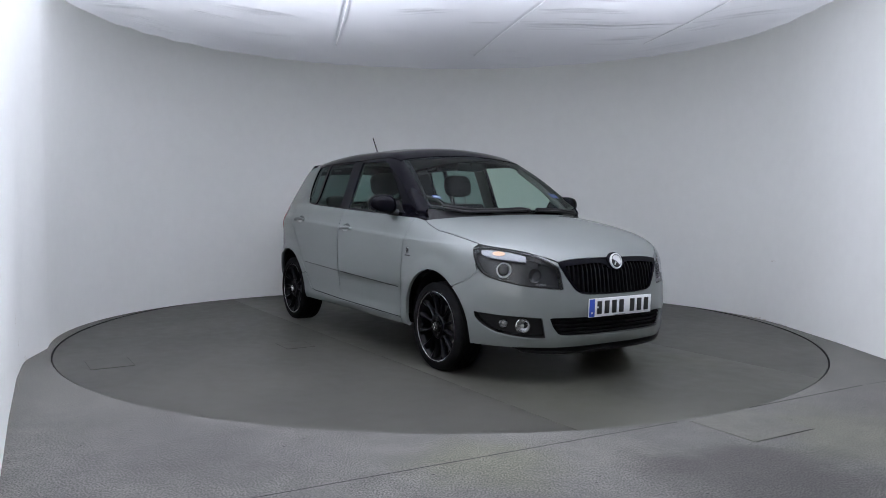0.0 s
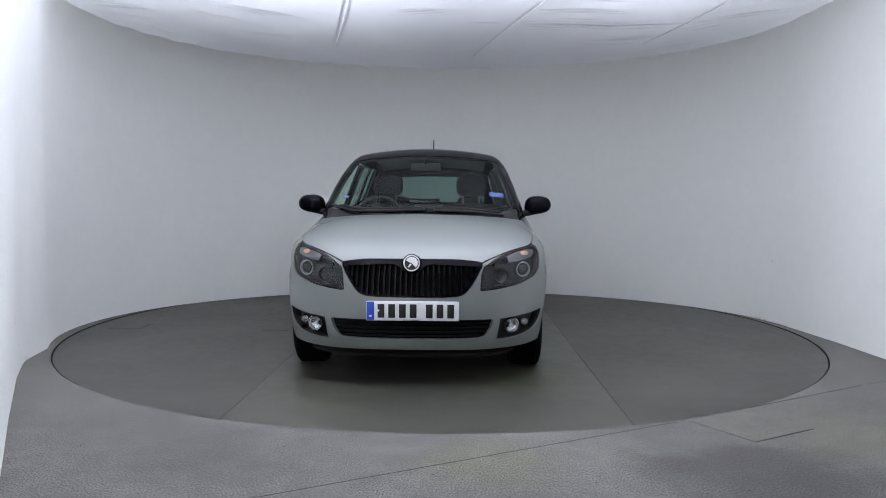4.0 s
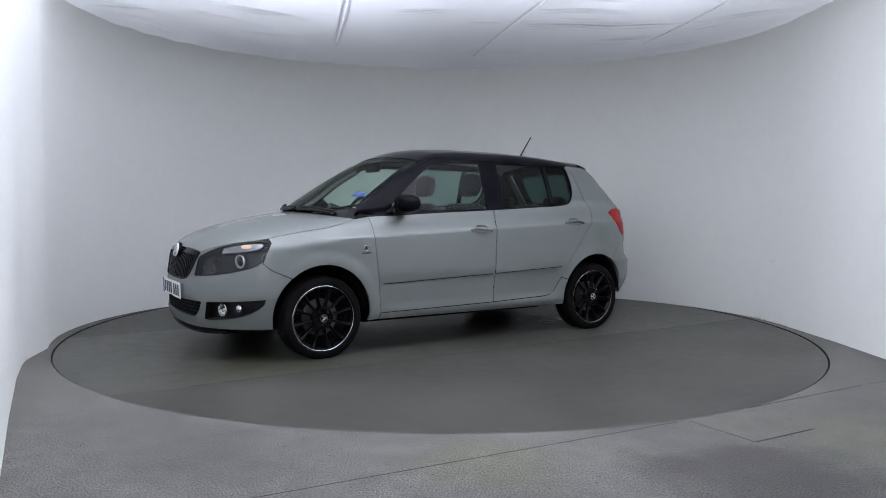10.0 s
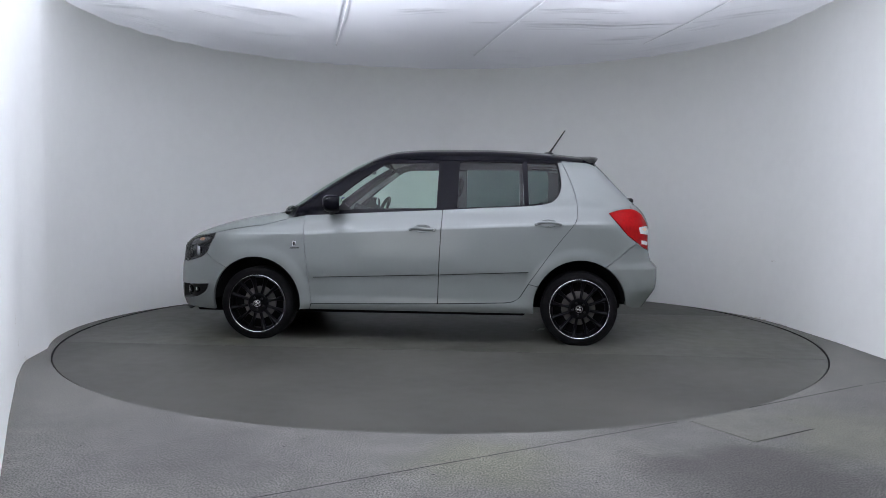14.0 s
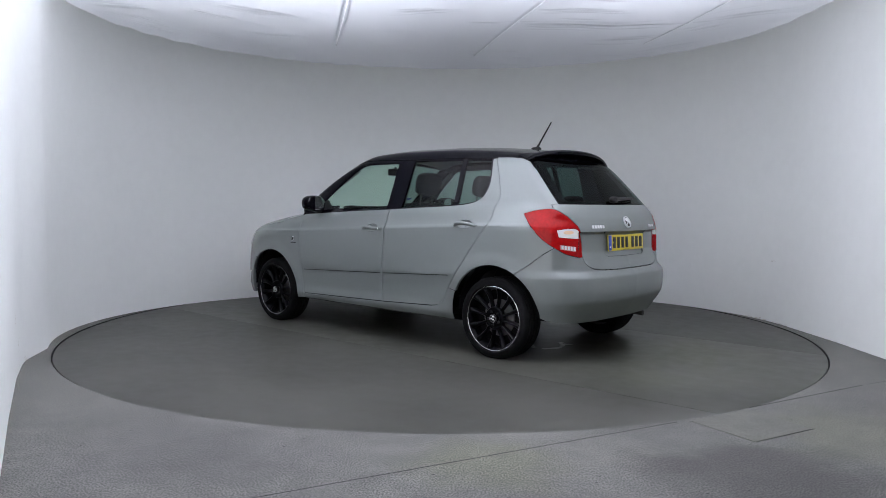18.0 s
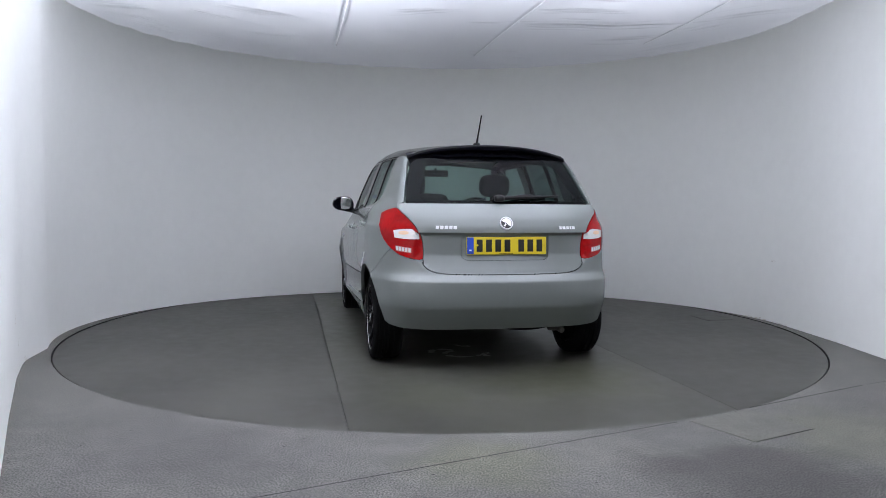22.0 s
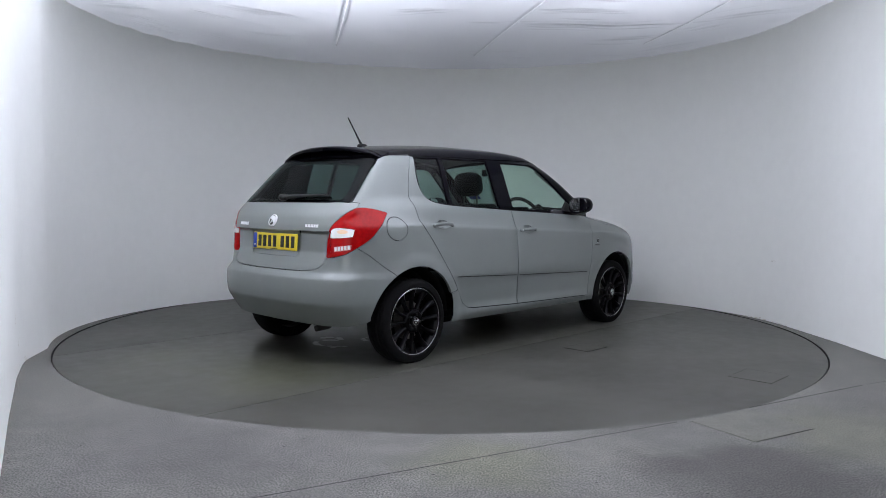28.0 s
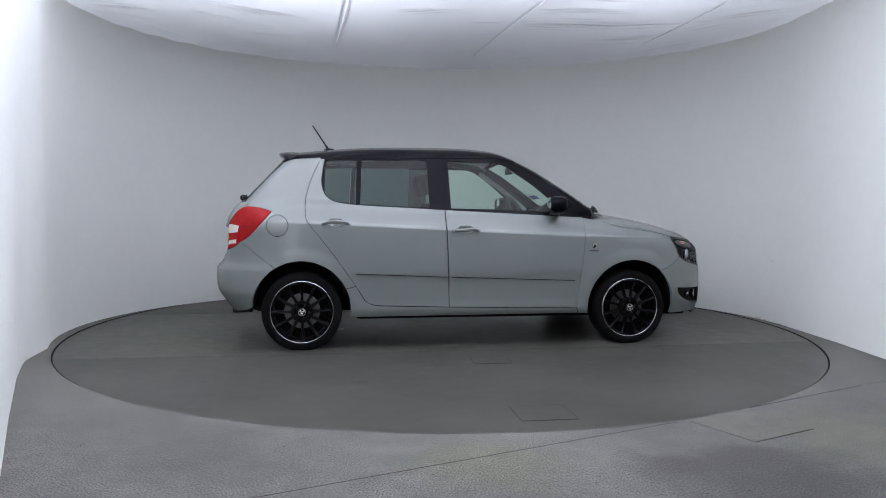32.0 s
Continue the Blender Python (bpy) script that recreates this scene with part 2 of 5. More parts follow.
def build_floor():
    """One concrete sheet with a round pit for the turntable."""
    bm = bmesh.new()
    n = 160
    gap = .009
    cx, cy = DISC_C
    inner = [bm.verts.new((cx + (DISC_R + gap) * math.cos(2 * math.pi * i / n), cy + (DISC_R + gap) * math.sin(2 * math.pi * i / n), 0)) for i in range(n)]
    deep = [bm.verts.new((v.co.x, v.co.y, -.12)) for v in inner]
    outer = []
    for i in range(n):
        c, s = math.cos(2 * math.pi * i / n), math.sin(2 * math.pi * i / n)
        k = min(7.5 / max(abs(c), 1e-6), 11 / max(abs(s), 1e-6))
        outer.append(bm.verts.new((c * k, s * k, 0)))
    for i in range(n):
        j = (i + 1) % n
        bm.faces.new((inner[i], inner[j], outer[j], outer[i]))
        bm.faces.new((deep[i], deep[j], inner[j], inner[i]))
    bm.normal_update()
    walls = [i for i, f in enumerate(bm.faces) if abs(f.normal.z) < .5]
    ground = part("ground", bm, FLOOR, None, smooth=False)
    # pit walls coloured dark, in place of shade inside the rim gap
    ground.data.materials.append(DARK_GAP)
    for i in walls:
        ground.data.polygons[i].material_index = 1
    tagged(ground, "grey power-floated concrete floor round the turntable", "floor", kind="structure")
    # saw-cut joint across the slab and the cut round the service cover
    bm = bmesh.new()
    strip_line(bm, (-2.3, -4.55), (1.16, -2.745), .006, .0012)
    strip_line(bm, (1.62, -2.485), (2.50, -1.985), .007, .0012)
    strip_line(bm, (2.54, -1.965), (3.07, -1.69), .005, .0012)
    part("floor_joint", bm, DARK_GAP, ground, "dark saw-cut joint", smooth=False)
    bm = bmesh.new()
    strip_line(bm, (1.225, -2.735), (1.41, -3.05), .003, .0026)
    part("cover_joint", bm, DARK_GAP, ground, "dark saw-cut joint", smooth=False)
    bm = bmesh.new()
    a, b = Vector((1.41, -3.05, .0026)), Vector((1.775, -2.845, .0026))
    w = Vector((-(b - a).y, (b - a).x, 0)).normalized()
    bm.faces.new([bm.verts.new(v) for v in (a - w * .0015, b - w * .0055, b + w * .0035, a + w * .0015)])
    part("cover_gap", bm, DARK_GAP, ground, "dark open gap beside the cover", smooth=False)
    slab("service_cover", [(1.235, -2.725), (1.415, -3.038), (1.765, -2.842), (1.60, -2.515)], .0018, .02, COVER, ground, "paler concrete service cover", .001)
    bm = bmesh.new()
    bmesh.ops.create_circle(bm, cap_ends=True, segments=96, radius=DISC_R + .2)
    for v in bm.verts:
        v.co.z = -.119
    pit = part("turntable_pit", bm, DARK_GAP, None, smooth=False)
    tagged(pit, "dark pit below the rim of the turntable", "pit", kind="structure")
    # chips and crumbs of dirt on the slab
    rnd = random.Random(4)
    bm = bmesh.new()
    for _ in range(260):
        x, y = rnd.uniform(-2.2, 3.0), rnd.uniform(-4.6, -1.5)
        if math.hypot(x, y) < DISC_R + .06:
            continue
        r = rnd.uniform(.0015, .006)
        k = rnd.randint(4, 6)
        a0 = rnd.random() * 6
        bm.faces.new([bm.verts.new((x + r * rnd.uniform(.5, 1.6) * math.cos(a0 + 2 * math.pi * i / k), y + r * rnd.uniform(.5, 1.3) * math.sin(a0 + 2 * math.pi * i / k), .0011)) for i in range(k)])
    g = part("floor_chips", bm, DARK_GAP, ground, "small dark chips in the concrete", smooth=False)
    tagged(g, kind="stuff")


def build_turntable():
    tt = tagged(new("turntable"), "round grey concrete turntable flush with the floor", "turntable", kind="structure")
    bm = bmesh.new()
    lathe(bm, [(DISC_R - .06, -.1), (DISC_R, -.1), (DISC_R, -.010), (DISC_R - .006, -.006)], 160, "z")
    part("rim", bm, STEEL_RIM, tt, "dark steel rim")
    bm = bmesh.new()
    lathe(bm, [(DISC_R - .03, -.05), (0, -.05)], 96, "z")
    part("bed", bm, DARK_GAP, tt)
    # three panels parted by two straight joints
    g, r = .0012, DISC_R - .002

    def chord(y0, y1, n=48):
        pts = []
        a0, a1 = math.asin(max(-1, y0 / r)), math.asin(min(1, y1 / r))
        for i in range(n + 1):
            a = a0 + (a1 - a0) * i / n
            pts.append((r * math.cos(a), r * math.sin(a)))
        return pts + [(-x, y) for x, y in reversed(pts)]
    slab("middle_panel", chord(-1.0 + g, 1.0 - g), 0, .05, DISC_MID, tt, "smoother, slightly greenish concrete panel", .002)
    side = chord(1.0 + g, r, 60)
    side = [p for i, p in enumerate(side) if i == 0 or math.dist(p, side[i - 1]) > .004]
    slab("side_panel", side, 0, .05, DISC, tt, "grey concrete panel", .002)
    slab("side_panel", [(x, -y) for x, y in reversed(side)], 0, .05, DISC, tt, "grey concrete panel", .002)
    # flush hatches in the side panels
    for x0, x1, y0, y1 in ((0.0, .25, -1.47, -1.26), (-.03, .26, -2.76, -2.50)):
        h = slab("hatch", [(x0, y0), (x1, y0), (x1, y1), (x0, y1)], .0022, .02, DISC, tt, "flush concrete hatch", .001)
        bm = bmesh.new()
        for a, b in (((x0, y0), (x1, y0)), ((x1, y0), (x1, y1)), ((x1, y1), (x0, y1)), ((x0, y1), (x0, y0))):
            strip_line(bm, a, b, .0020, .0034)
        part("hatch_joint", bm, DARK_GAP, h, smooth=False)
    # worn strokes of white paint under the car
    rnd = random.Random(11)
    for cx, cy, r0, a0, a1 in ((-1.12, .07, .11, 20, 230), (-1.02, .20, .07, -60, 120), (-.80, -.02, .06, 60, 200), (-1.18, -.12, .05, 0, 160)):
        bm = bmesh.new()
        n = 14
        prev = None
        for i in range(n + 1):
            a = radians(a0 + (a1 - a0) * i / n)
            w = .012 + .016 * rnd.random()
            p = [bm.verts.new((cx + (r0 + s * w) * math.cos(a), cy + (r0 * 1.2 + s * w) * math.sin(a), .0016)) for s in (-1, 1)]
            if prev and rnd.random() > .12:
                bm.faces.new((prev[0], prev[1], p[1], p[0]))
            prev = p
        part("paint_mark", bm, WORN_WHITE, tt, "worn white paint mark", smooth=False)
    return tt


DISC_MID = concrete("turntable_middle_concrete", (.050, .0496, .041), (.083, .0826, .0675), .36, .08, 1.0,
                    ((1.7, .5, .6, (1, 1.03, .85)), (-1.9, -.4, .7, (1, 1.02, .86)), (2.2, -.6, .5, (1.12, 1.12, 1.08)), (-2.2, .55, .4, (1.1, 1.12, 1.05))))
COVER = concrete("cover_concrete", (.126, .125, .108), (.148, .147, .126), .6, .26, 1.2)
STEEL_RIM = mat("dark_rim_steel", (.05, .048, .045), .6, .6, 0, .3, 20)
SCUFF = mat("brown_scuff", (.66, .63, .57), .9, 0, 0, .3, 40)
WORN_WHITE = mat("worn_white_paint", (.46, .46, .45), .7, 0, 0, .3, 40)


def wall_plan():
    """The drum's plan, from the jamb by the camera round the back to the far jamb."""
    pts = [(-1.50, -3.80), (-1.67, -3.48), (-2.07, -2.74), (-2.49, -1.94), (-2.66, -1.58), (-2.72, -1.42)]
    cx, cy, a, b, rot = .02, .0, 3.04, 2.62, radians(2.0)
    for i in range(0, 61):
        t = math.radians(201 - 203 * i / 60)
        x, y = a * math.cos(t), b * math.sin(t)
        pts.append((cx + x * math.cos(rot) - y * math.sin(rot), cy + x * math.sin(rot) + y * math.cos(rot)))
    pts += [(3.09, -.6), (3.09, -1.25), (3.09, -2.2), (3.09, -3.4)]
    return pts


CEIL = 2.66


def build_walls():
    pts = [Vector((x, y, 0)) for x, y in wall_plan()]
    bm = bmesh.new()
    rows = []
    for i, p in enumerate(pts):
        d = (pts[min(i + 1, len(pts) - 1)] - pts[max(i - 1, 0)]).normalized()
        n = Vector((-d.y, d.x, 0)) * .12
        rows.append([bm.verts.new((q.x, q.y, z)) for q, z in ((p, -.0), (p, CEIL + .5), (p + n, CEIL + .5), (p + n, 0))])
    for a, b in zip(rows, rows[1:]):
        for k in range(4):
            bm.faces.new((a[k], a[(k + 1) % 4], b[(k + 1) % 4], b[k]))
    bm.faces.new(rows[0])
    bm.faces.new(rows[-1][::-1])
    w = part("wall_drum", bm, WALL, None, angle=25)
    tagged(w, "smooth white painted drum wall curving behind the turntable", "wall", kind="structure")
    # scuffs and dirt at the foot of the drum
    def on_wall(u):
        k = max(0, min(len(pts) - 2, int(u)))
        return pts[k].lerp(pts[k + 1], u - k), (pts[k + 1] - pts[k]).normalized()
    rnd = random.Random(21)
    for u0, z0, wid, hgt, count in ((62.6, .004, .16, .005, 22), (64.2, .005, .16, .006, 18), (61.2, .004, .10, .003, 8), (63.7, .555, .02, .008, 2), (3.4, .20, .03, .05, 5), (3.0, .34, .02, .03, 3), (4.6, .02, .06, .012, 6)):
        bm = bmesh.new()
        p0, d0 = on_wall(u0)
        n0 = Vector((d0.y, -d0.x, 0))
        for _ in range(count):
            c = p0 + d0 * rnd.gauss(0, wid) + n0 * .004 + Vector((0, 0, max(.006, z0 + rnd.gauss(0, hgt))))
            r = rnd.uniform(.004, .013)
            bm.faces.new([bm.verts.new(c + d0 * (r * 1.8 * rnd.uniform(.6, 1.2) * math.cos(a)) + Vector((0, 0, max(-.005, .35 * r * rnd.uniform(.6, 1.2) * math.sin(a))))) for a in np.linspace(0, 5.6, 8)])
        part("scuff", bm, SCUFF, w, "small brownish scuffs", smooth=False)
    # unseen plain walls, added to close the booth behind the camera and bounce light
    bm = bmesh.new()
    box(bm, -4.6, -4.48, -8.6, -3.7, 0, CEIL + .5)
    w = part("unseen_wall_left", bm, WALL, None, smooth=False)
    tagged(w, "unseen white wall added beside the entrance to bounce light", "wall", kind="structure")
    bm = bmesh.new()
    box(bm, 4.48, 4.6, -8.6, -3.3, 0, CEIL + .5)
    w = part("unseen_wall_right", bm, WALL, None, smooth=False)
    tagged(w, "unseen white wall added beside the entrance to bounce light", "wall", kind="structure")
    bm = bmesh.new()
    box(bm, -4.6, 4.6, -8.72, -8.6, 0, CEIL + .5)
    w = part("unseen_wall_back", bm, WALL, None, smooth=False)
    tagged(w, "unseen white wall added behind the camera to bounce light", "wall", kind="structure")
    bm = bmesh.new()
    box(bm, -4.48, -1.64, -3.82, -3.70, 0, CEIL + .5)
    w = part("unseen_return_left", bm, WALL, None, smooth=False)
    tagged(w, "unseen white return wall added to close the booth", "wall", kind="structure")
    bm = bmesh.new()
    box(bm, 3.22, 4.48, -3.42, -3.30, 0, CEIL + .5)
    w = part("unseen_return_right", bm, WALL, None, smooth=False)
    tagged(w, "unseen white return wall added to close the booth", "wall", kind="structure")


def build_ceiling():
    def fabric(name, dcol, tcol, share):
        m = bpy.data.materials.new(name)
        m.use_nodes = True
        t = m.node_tree
        t.nodes.remove(t.nodes["Principled BSDF"])
        df, tl, mx = (t.nodes.new(k) for k in ("ShaderNodeBsdfDiffuse", "ShaderNodeBsdfTranslucent", "ShaderNodeMixShader"))
        df.inputs["Color"].default_value = (*dcol, 1)
        tl.inputs["Color"].default_value = (*tcol, 1)
        mx.inputs[0].default_value = share
        t.links.new(df.outputs[0], mx.inputs[1])
        t.links.new(tl.outputs[0], mx.inputs[2])
        t.links.new(mx.outputs[0], t.nodes["Material Output"].inputs["Surface"])
        return m
    m = fabric("white_fabric", (.845, .85, .875), (.612, .625, .685), .4)
    welt = fabric("white_seam_tape", (.93, .93, .94), (.85, .86, .90), .5)
    # fine mesh over the turntable, coarse beyond
    xs = np.concatenate([np.arange(-4.7, -3.4, .2), np.arange(-3.4, 3.5, .024), np.arange(3.5, 4.75, .2)])
    ys = np.concatenate([np.arange(-8.7, -.7, .25), np.arange(-.7, 2.8, .0065), [2.9, 3.0]])
    X, Y = np.meshgrid(xs, ys)
    Z = np.full(X.shape, CEIL)
    # slack between the seams, pulled flat at the drum
    rim = np.clip(1 - (X / 3.3) ** 2 - (np.maximum(Y, 0) / 2.8) ** 2, 0, 1)
    Z += .035 * rim * np.sin(X * 2.1 + .6) * np.cos(Y * .9) - .02 * rim
    rnd = random.Random(7)
    folds = [(-2.84, -.1, -2.39, .1), (-2.87, .11, -2.49, .49), (-2.85, .34, -2.45, .97), (-2.35, .85, -1.64, 1.53), (-2.12, 0, -1.8, .3), (-1.8, -.27, -1.08, .14),
             (-2.69, .49, -2.44, 1.11), (-1.87, 1.27, -1.44, 1.72), (.76, .43, 2.08, .22), (.8, .54, 1.42, .43), (2.24, .12, 2.79, -.17), (1.53, .94, 1.98, .8), (.42, 2.19, 1.32, 2.43),
             (.85, -.01, 1.56, -.18), (-.37, -.06, 0, -.02), (2.02, 1.57, 2.61, .92), (2.22, .57, 2.53, .31), (-1.77, 2.13, -1.43, 2.38), (-1.42, 2.34, -.93, 2.56)]
    more = []
    for _ in range(22):
        x0, y0 = rnd.uniform(-2.7, 2.4), rnd.uniform(-.5, 1.9)
        if x0 * x0 / 9 + y0 * y0 / 6 > .85:
            continue
        a, ln = (rnd.uniform(-.25, -.05) if x0 > 0 else rnd.uniform(.5, 1.0)), rnd.uniform(.3, .9)
        more.append((x0, y0, x0 + ln * math.cos(a), y0 + ln * math.sin(a), rnd.uniform(.004, .008), rnd.uniform(.007, .012)))
    for x0, y0, x1, y1 in folds:
        for _ in range(5):
            dx, dy = rnd.uniform(-.15, .15), rnd.uniform(-.12, .12)
            more.append((x0 + dx, y0 + dy, x1 + dx + rnd.uniform(-.1, .1), y1 + dy + rnd.uniform(-.04, .04), rnd.uniform(.003, .007), rnd.uniform(.006, .010)))
        more.append((x0, y0, x1, y1, .011, .008))
    for x0, y0, x1, y1, hgt, wid in more:
        L = math.hypot(x1 - x0, y1 - y0)
        ux, uy = (x1 - x0) / L, (y1 - y0) / L
        s = (X - x0) * ux + (Y - y0) * uy
        d = -(X - x0) * uy + (Y - y0) * ux + .015 * np.sin(s * 9 + x0 * 5)
        Z -= hgt * np.exp(-(d / wid) ** 2) * np.clip(s / (.25 * L), 0, 1) * np.clip((L - s) / (.25 * L), 0, 1)
    # little creases along the drum
    ang, rad = np.arctan2(Y, X), np.hypot(X / 3.04, Y / 2.62)
    Z += .006 * np.exp(-((rad - .97) / .05) ** 2) * np.sin(ang * 37 + 2 * np.sin(ang * 9))
    nx, ny = len(xs), len(ys)
    verts = np.stack([X.ravel(), Y.ravel(), Z.ravel()], 1).tolist()
    faces = [(j * nx + i, (j + 1) * nx + i, (j + 1) * nx + i + 1, j * nx + i + 1) for j in range(ny - 1) for i in range(nx - 1)]
    # seams: a bright tape between two hems, let into the fabric
    seams = ((-.66, -.75, -1.06, 1.31, .006), (.92, -.75, .37, 1.79, .006), (2.28, -.75, 2.01, 1.12, .004))
    keep = np.ones((ny - 1, nx - 1), bool)
    mx_, my_ = (X[:-1, :-1] + X[1:, 1:]) / 2, (Y[:-1, :-1] + Y[1:, 1:]) / 2
    for x0, y0, x1, y1, r in seams:
        on = x0 + (x1 - x0) * (my_ - y0) / (y1 - y0)
        keep &= ~((np.abs(mx_ - on) < .018) & (my_ > y0 + .03) & (my_ < y1 - .02))
    faces = [f for f, k in zip(faces, keep.ravel()) if k]
    tape = []
    for x0, y0, x1, y1, r in seams:
        k, n = len(verts), 60
        for i in range(n + 1):
            t = i / n
            x, y = x0 + (x1 - x0) * t, y0 + (y1 - y0) * t
            z = float(Z[int(np.argmin(np.abs(ys - y))), int(np.argmin(np.abs(xs - x)))])
            w = r * (1 if t < .95 else .4)
            verts += [(x - .036, y, z + .001), (x - w, y, z - .001), (x - w * .5, y, z - .004), (x + w * .5, y, z - .004), (x + w, y, z - .001), (x + .036, y, z + .001)]
        for i in range(n):
            for q in range(5):
                if 0 < q < 4:
                    tape.append(len(faces))
                faces.append((k + i * 6 + q, k + i * 6 + q + 1, k + i * 6 + q + 7, k + i * 6 + q + 6))
    c = mesh_ob("ceiling", verts, faces, m, smooth=True)
    c.data.materials.append(welt)
    for i in tape:
        c.data.polygons[i].material_index = 1
    tagged(c, "white stretched fabric ceiling with soft wrinkles and seams", "ceiling", kind="structure")
    # unseen slab, added to close in the light above the fabric
    bm = bmesh.new()
    box(bm, -4.7, 4.7, -8.7, 3.0, CEIL + .75, CEIL + .85)
    tagged(part("unseen_roof_slab", bm, WALL, None, smooth=False), "unseen slab added above the fabric ceiling to close in the light", "roof", kind="structure")


build_floor()
turntable = build_turntable()
build_walls()
build_ceiling()


# ---- the car's skin: one smooth solid, on which every panel is cut ----
def curve(xs, ys):
    """Smooth monotone curve through a few stations."""
    xs, ys = np.array(xs, float), np.array(ys, float)
    h, d = np.diff(xs), np.diff(ys) / np.diff(xs)
    m = np.zeros(len(xs))
    m[0], m[-1] = d[0], d[-1]
    for i in range(1, len(xs) - 1):
        if d[i - 1] * d[i] > 0:
            w1, w2 = 2 * h[i] + h[i - 1], h[i] + 2 * h[i - 1]
            m[i] = (w1 + w2) / (w1 / d[i - 1] + w2 / d[i])

    def at(x):
        x = np.clip(x, xs[0], xs[-1])
        i = np.clip(np.searchsorted(xs, x) - 1, 0, len(xs) - 2)
        t = (x - xs[i]) / h[i]
        return ((2 * t**3 - 3 * t**2 + 1) * ys[i] + (t**3 - 2 * t**2 + t) * h[i] * m[i]
                + (3 * t**2 - 2 * t**3) * ys[i + 1] + (t**3 - t**2) * h[i] * m[i + 1])
    return at

def smax(a, b, k):
    return np.maximum(a, b) + np.maximum(k - np.abs(a - b), 0) ** 2 / (4 * k)

def smin(a, b, k):
    return np.minimum(a, b) - np.maximum(k - np.abs(a - b), 0) ** 2 / (4 * k)

plan_w = curve([-2.0, -1.7, -1.4, -1.1, -.5, .3, .9, 1.3, 1.6, 1.8, 2.1], [.735, .785, .812, .821, .821, .821, .82, .818, .805, .778, .71])
side_in = curve([.12, .2, .3, .45, .6, .75, .882, .890, .906, .97, 1.1], [.085, .058, .030, .008, .0, .003, .0085, .0125, .0225, .046, .088])
nose_x = curve([.15, .22, .30, .42, .52, .60, .70, .78, .9], [1.965, 2.012, 2.037, 2.042, 2.037, 2.025, 2.008, 1.965, 1.8])
nose_bow = curve([0, .2, .4, .5, .6, .7, .8, .9], [0, .010, .048, .100, .178, .292, .445, .65])
tail_x = curve([.2, .26, .32, .38, .405, .42, .5, .562, .567, .573, .608, .616, .64, .75, .85, .90, .95, 1.0, 1.06, 1.2], [1.745, 1.784, 1.827, 1.869, 1.884, 1.8885, 1.896, 1.8945, 1.893, 1.889, 1.857, 1.850, 1.842, 1.832, 1.828, 1.820, 1.800, 1.762, 1.712, 1.59])
tail_bow = curve([0, .3, .5, .6, .7, .8, .9], [0, .012, .044, .080, .155, .34, .6])
top_z = curve([-2.0, -1.6, -1.1, -.5, .2, .7, 1.0, 1.2, 1.3, 1.5, 1.67, 1.8, 1.95, 2.1], [1.075, 1.075, 1.07, 1.045, 1.015, .995, .985, .975, .962, .925, .88, .835, .765, .66])
top_crown = curve([0, .3, .5, .65, .75, .85], [0, .008, .028, .06, .10, .16])
roof_z = curve([-1.9, -1.48, -1.22, -1.02, -.77, -.47, -.13, .16, .3, .5], [1.38, 1.427, 1.453, 1.474, 1.492, 1.503, 1.504, 1.491, 1.468, 1.41])
cab_w = curve([-1.8, -1.5, -1.1, -.5, .1, .6, 1.0], [.645, .69, .725, .745, .748, .735, .70])

def lower(x, y, z):
    y = np.abs(y)
    lip = np.clip((.450 - np.hypot(np.abs(x) - 1.237, z - .29)) / .085, 0, 1)
    lip = .011 * lip * lip * (3 - 2 * lip)
    slim = .40 * np.maximum(z - .88, 0) * np.clip((-1.05 - x) / .55, 0, 1) ** 1.5
    rise = (.030 + .045 * np.clip(x, -1.2, 1.45)) * np.clip((z - .70) / .12, 0, 1)
    hollow = np.clip((1.0 - np.abs(x)) / .25, 0, 1) * (.006 * np.exp(-((z - .45) / .075) ** 2) - .020 * np.exp(-((z - .27) / .055) ** 2))
    s = (y - (plan_w(x) - side_in(z + rise) - hollow - slim + lip)) * .97
    f = (x - (nose_x(z) - nose_bow(y))) * .8
    dent = .028 * np.clip((.50 + .075 * np.clip((z - .63) / .09, 0, 1) - y) / .03, 0, 1) * (z < .868) * np.clip((z - .63) / .10, 0, 1)
    r = ((-tail_x(z) + tail_bow(y) + dent) - x) * .8
    t = (z - (top_z(x) - top_crown(y) * np.clip((x - .6) / .6, 0, 1))) * .95
    e = smax(smax(s, f, .10), r, .13)
    return smax(smax(e, t, .07), .14 - z, .05)

def cabin(x, y, z):
    y = np.abs(y)
    s = (y - (cab_w(x) - (z - 1.0) * .36 - np.maximum(z - 1.25, 0) ** 2 * .35)) * .94
    t = (z - (roof_z(x) - .055 * (y / .55) ** 2)) * .97
    f = (x - 1.087) * .51 + (z - 1.037) * .86 + .22 * y * y - .016 * np.clip(1 - ((x - .70) / .38) ** 2, 0, 1)
    r = (-1.715 - x) * .72 + (z - 1.05) * .69 + .13 * y * y
    return smax(smax(smax(smax(s, t, .075), f, .05), r, .05), .962 - z, .06)

def body(x, y, z):
    return smin(lower(x, y, z), cabin(x, y, z), .03)

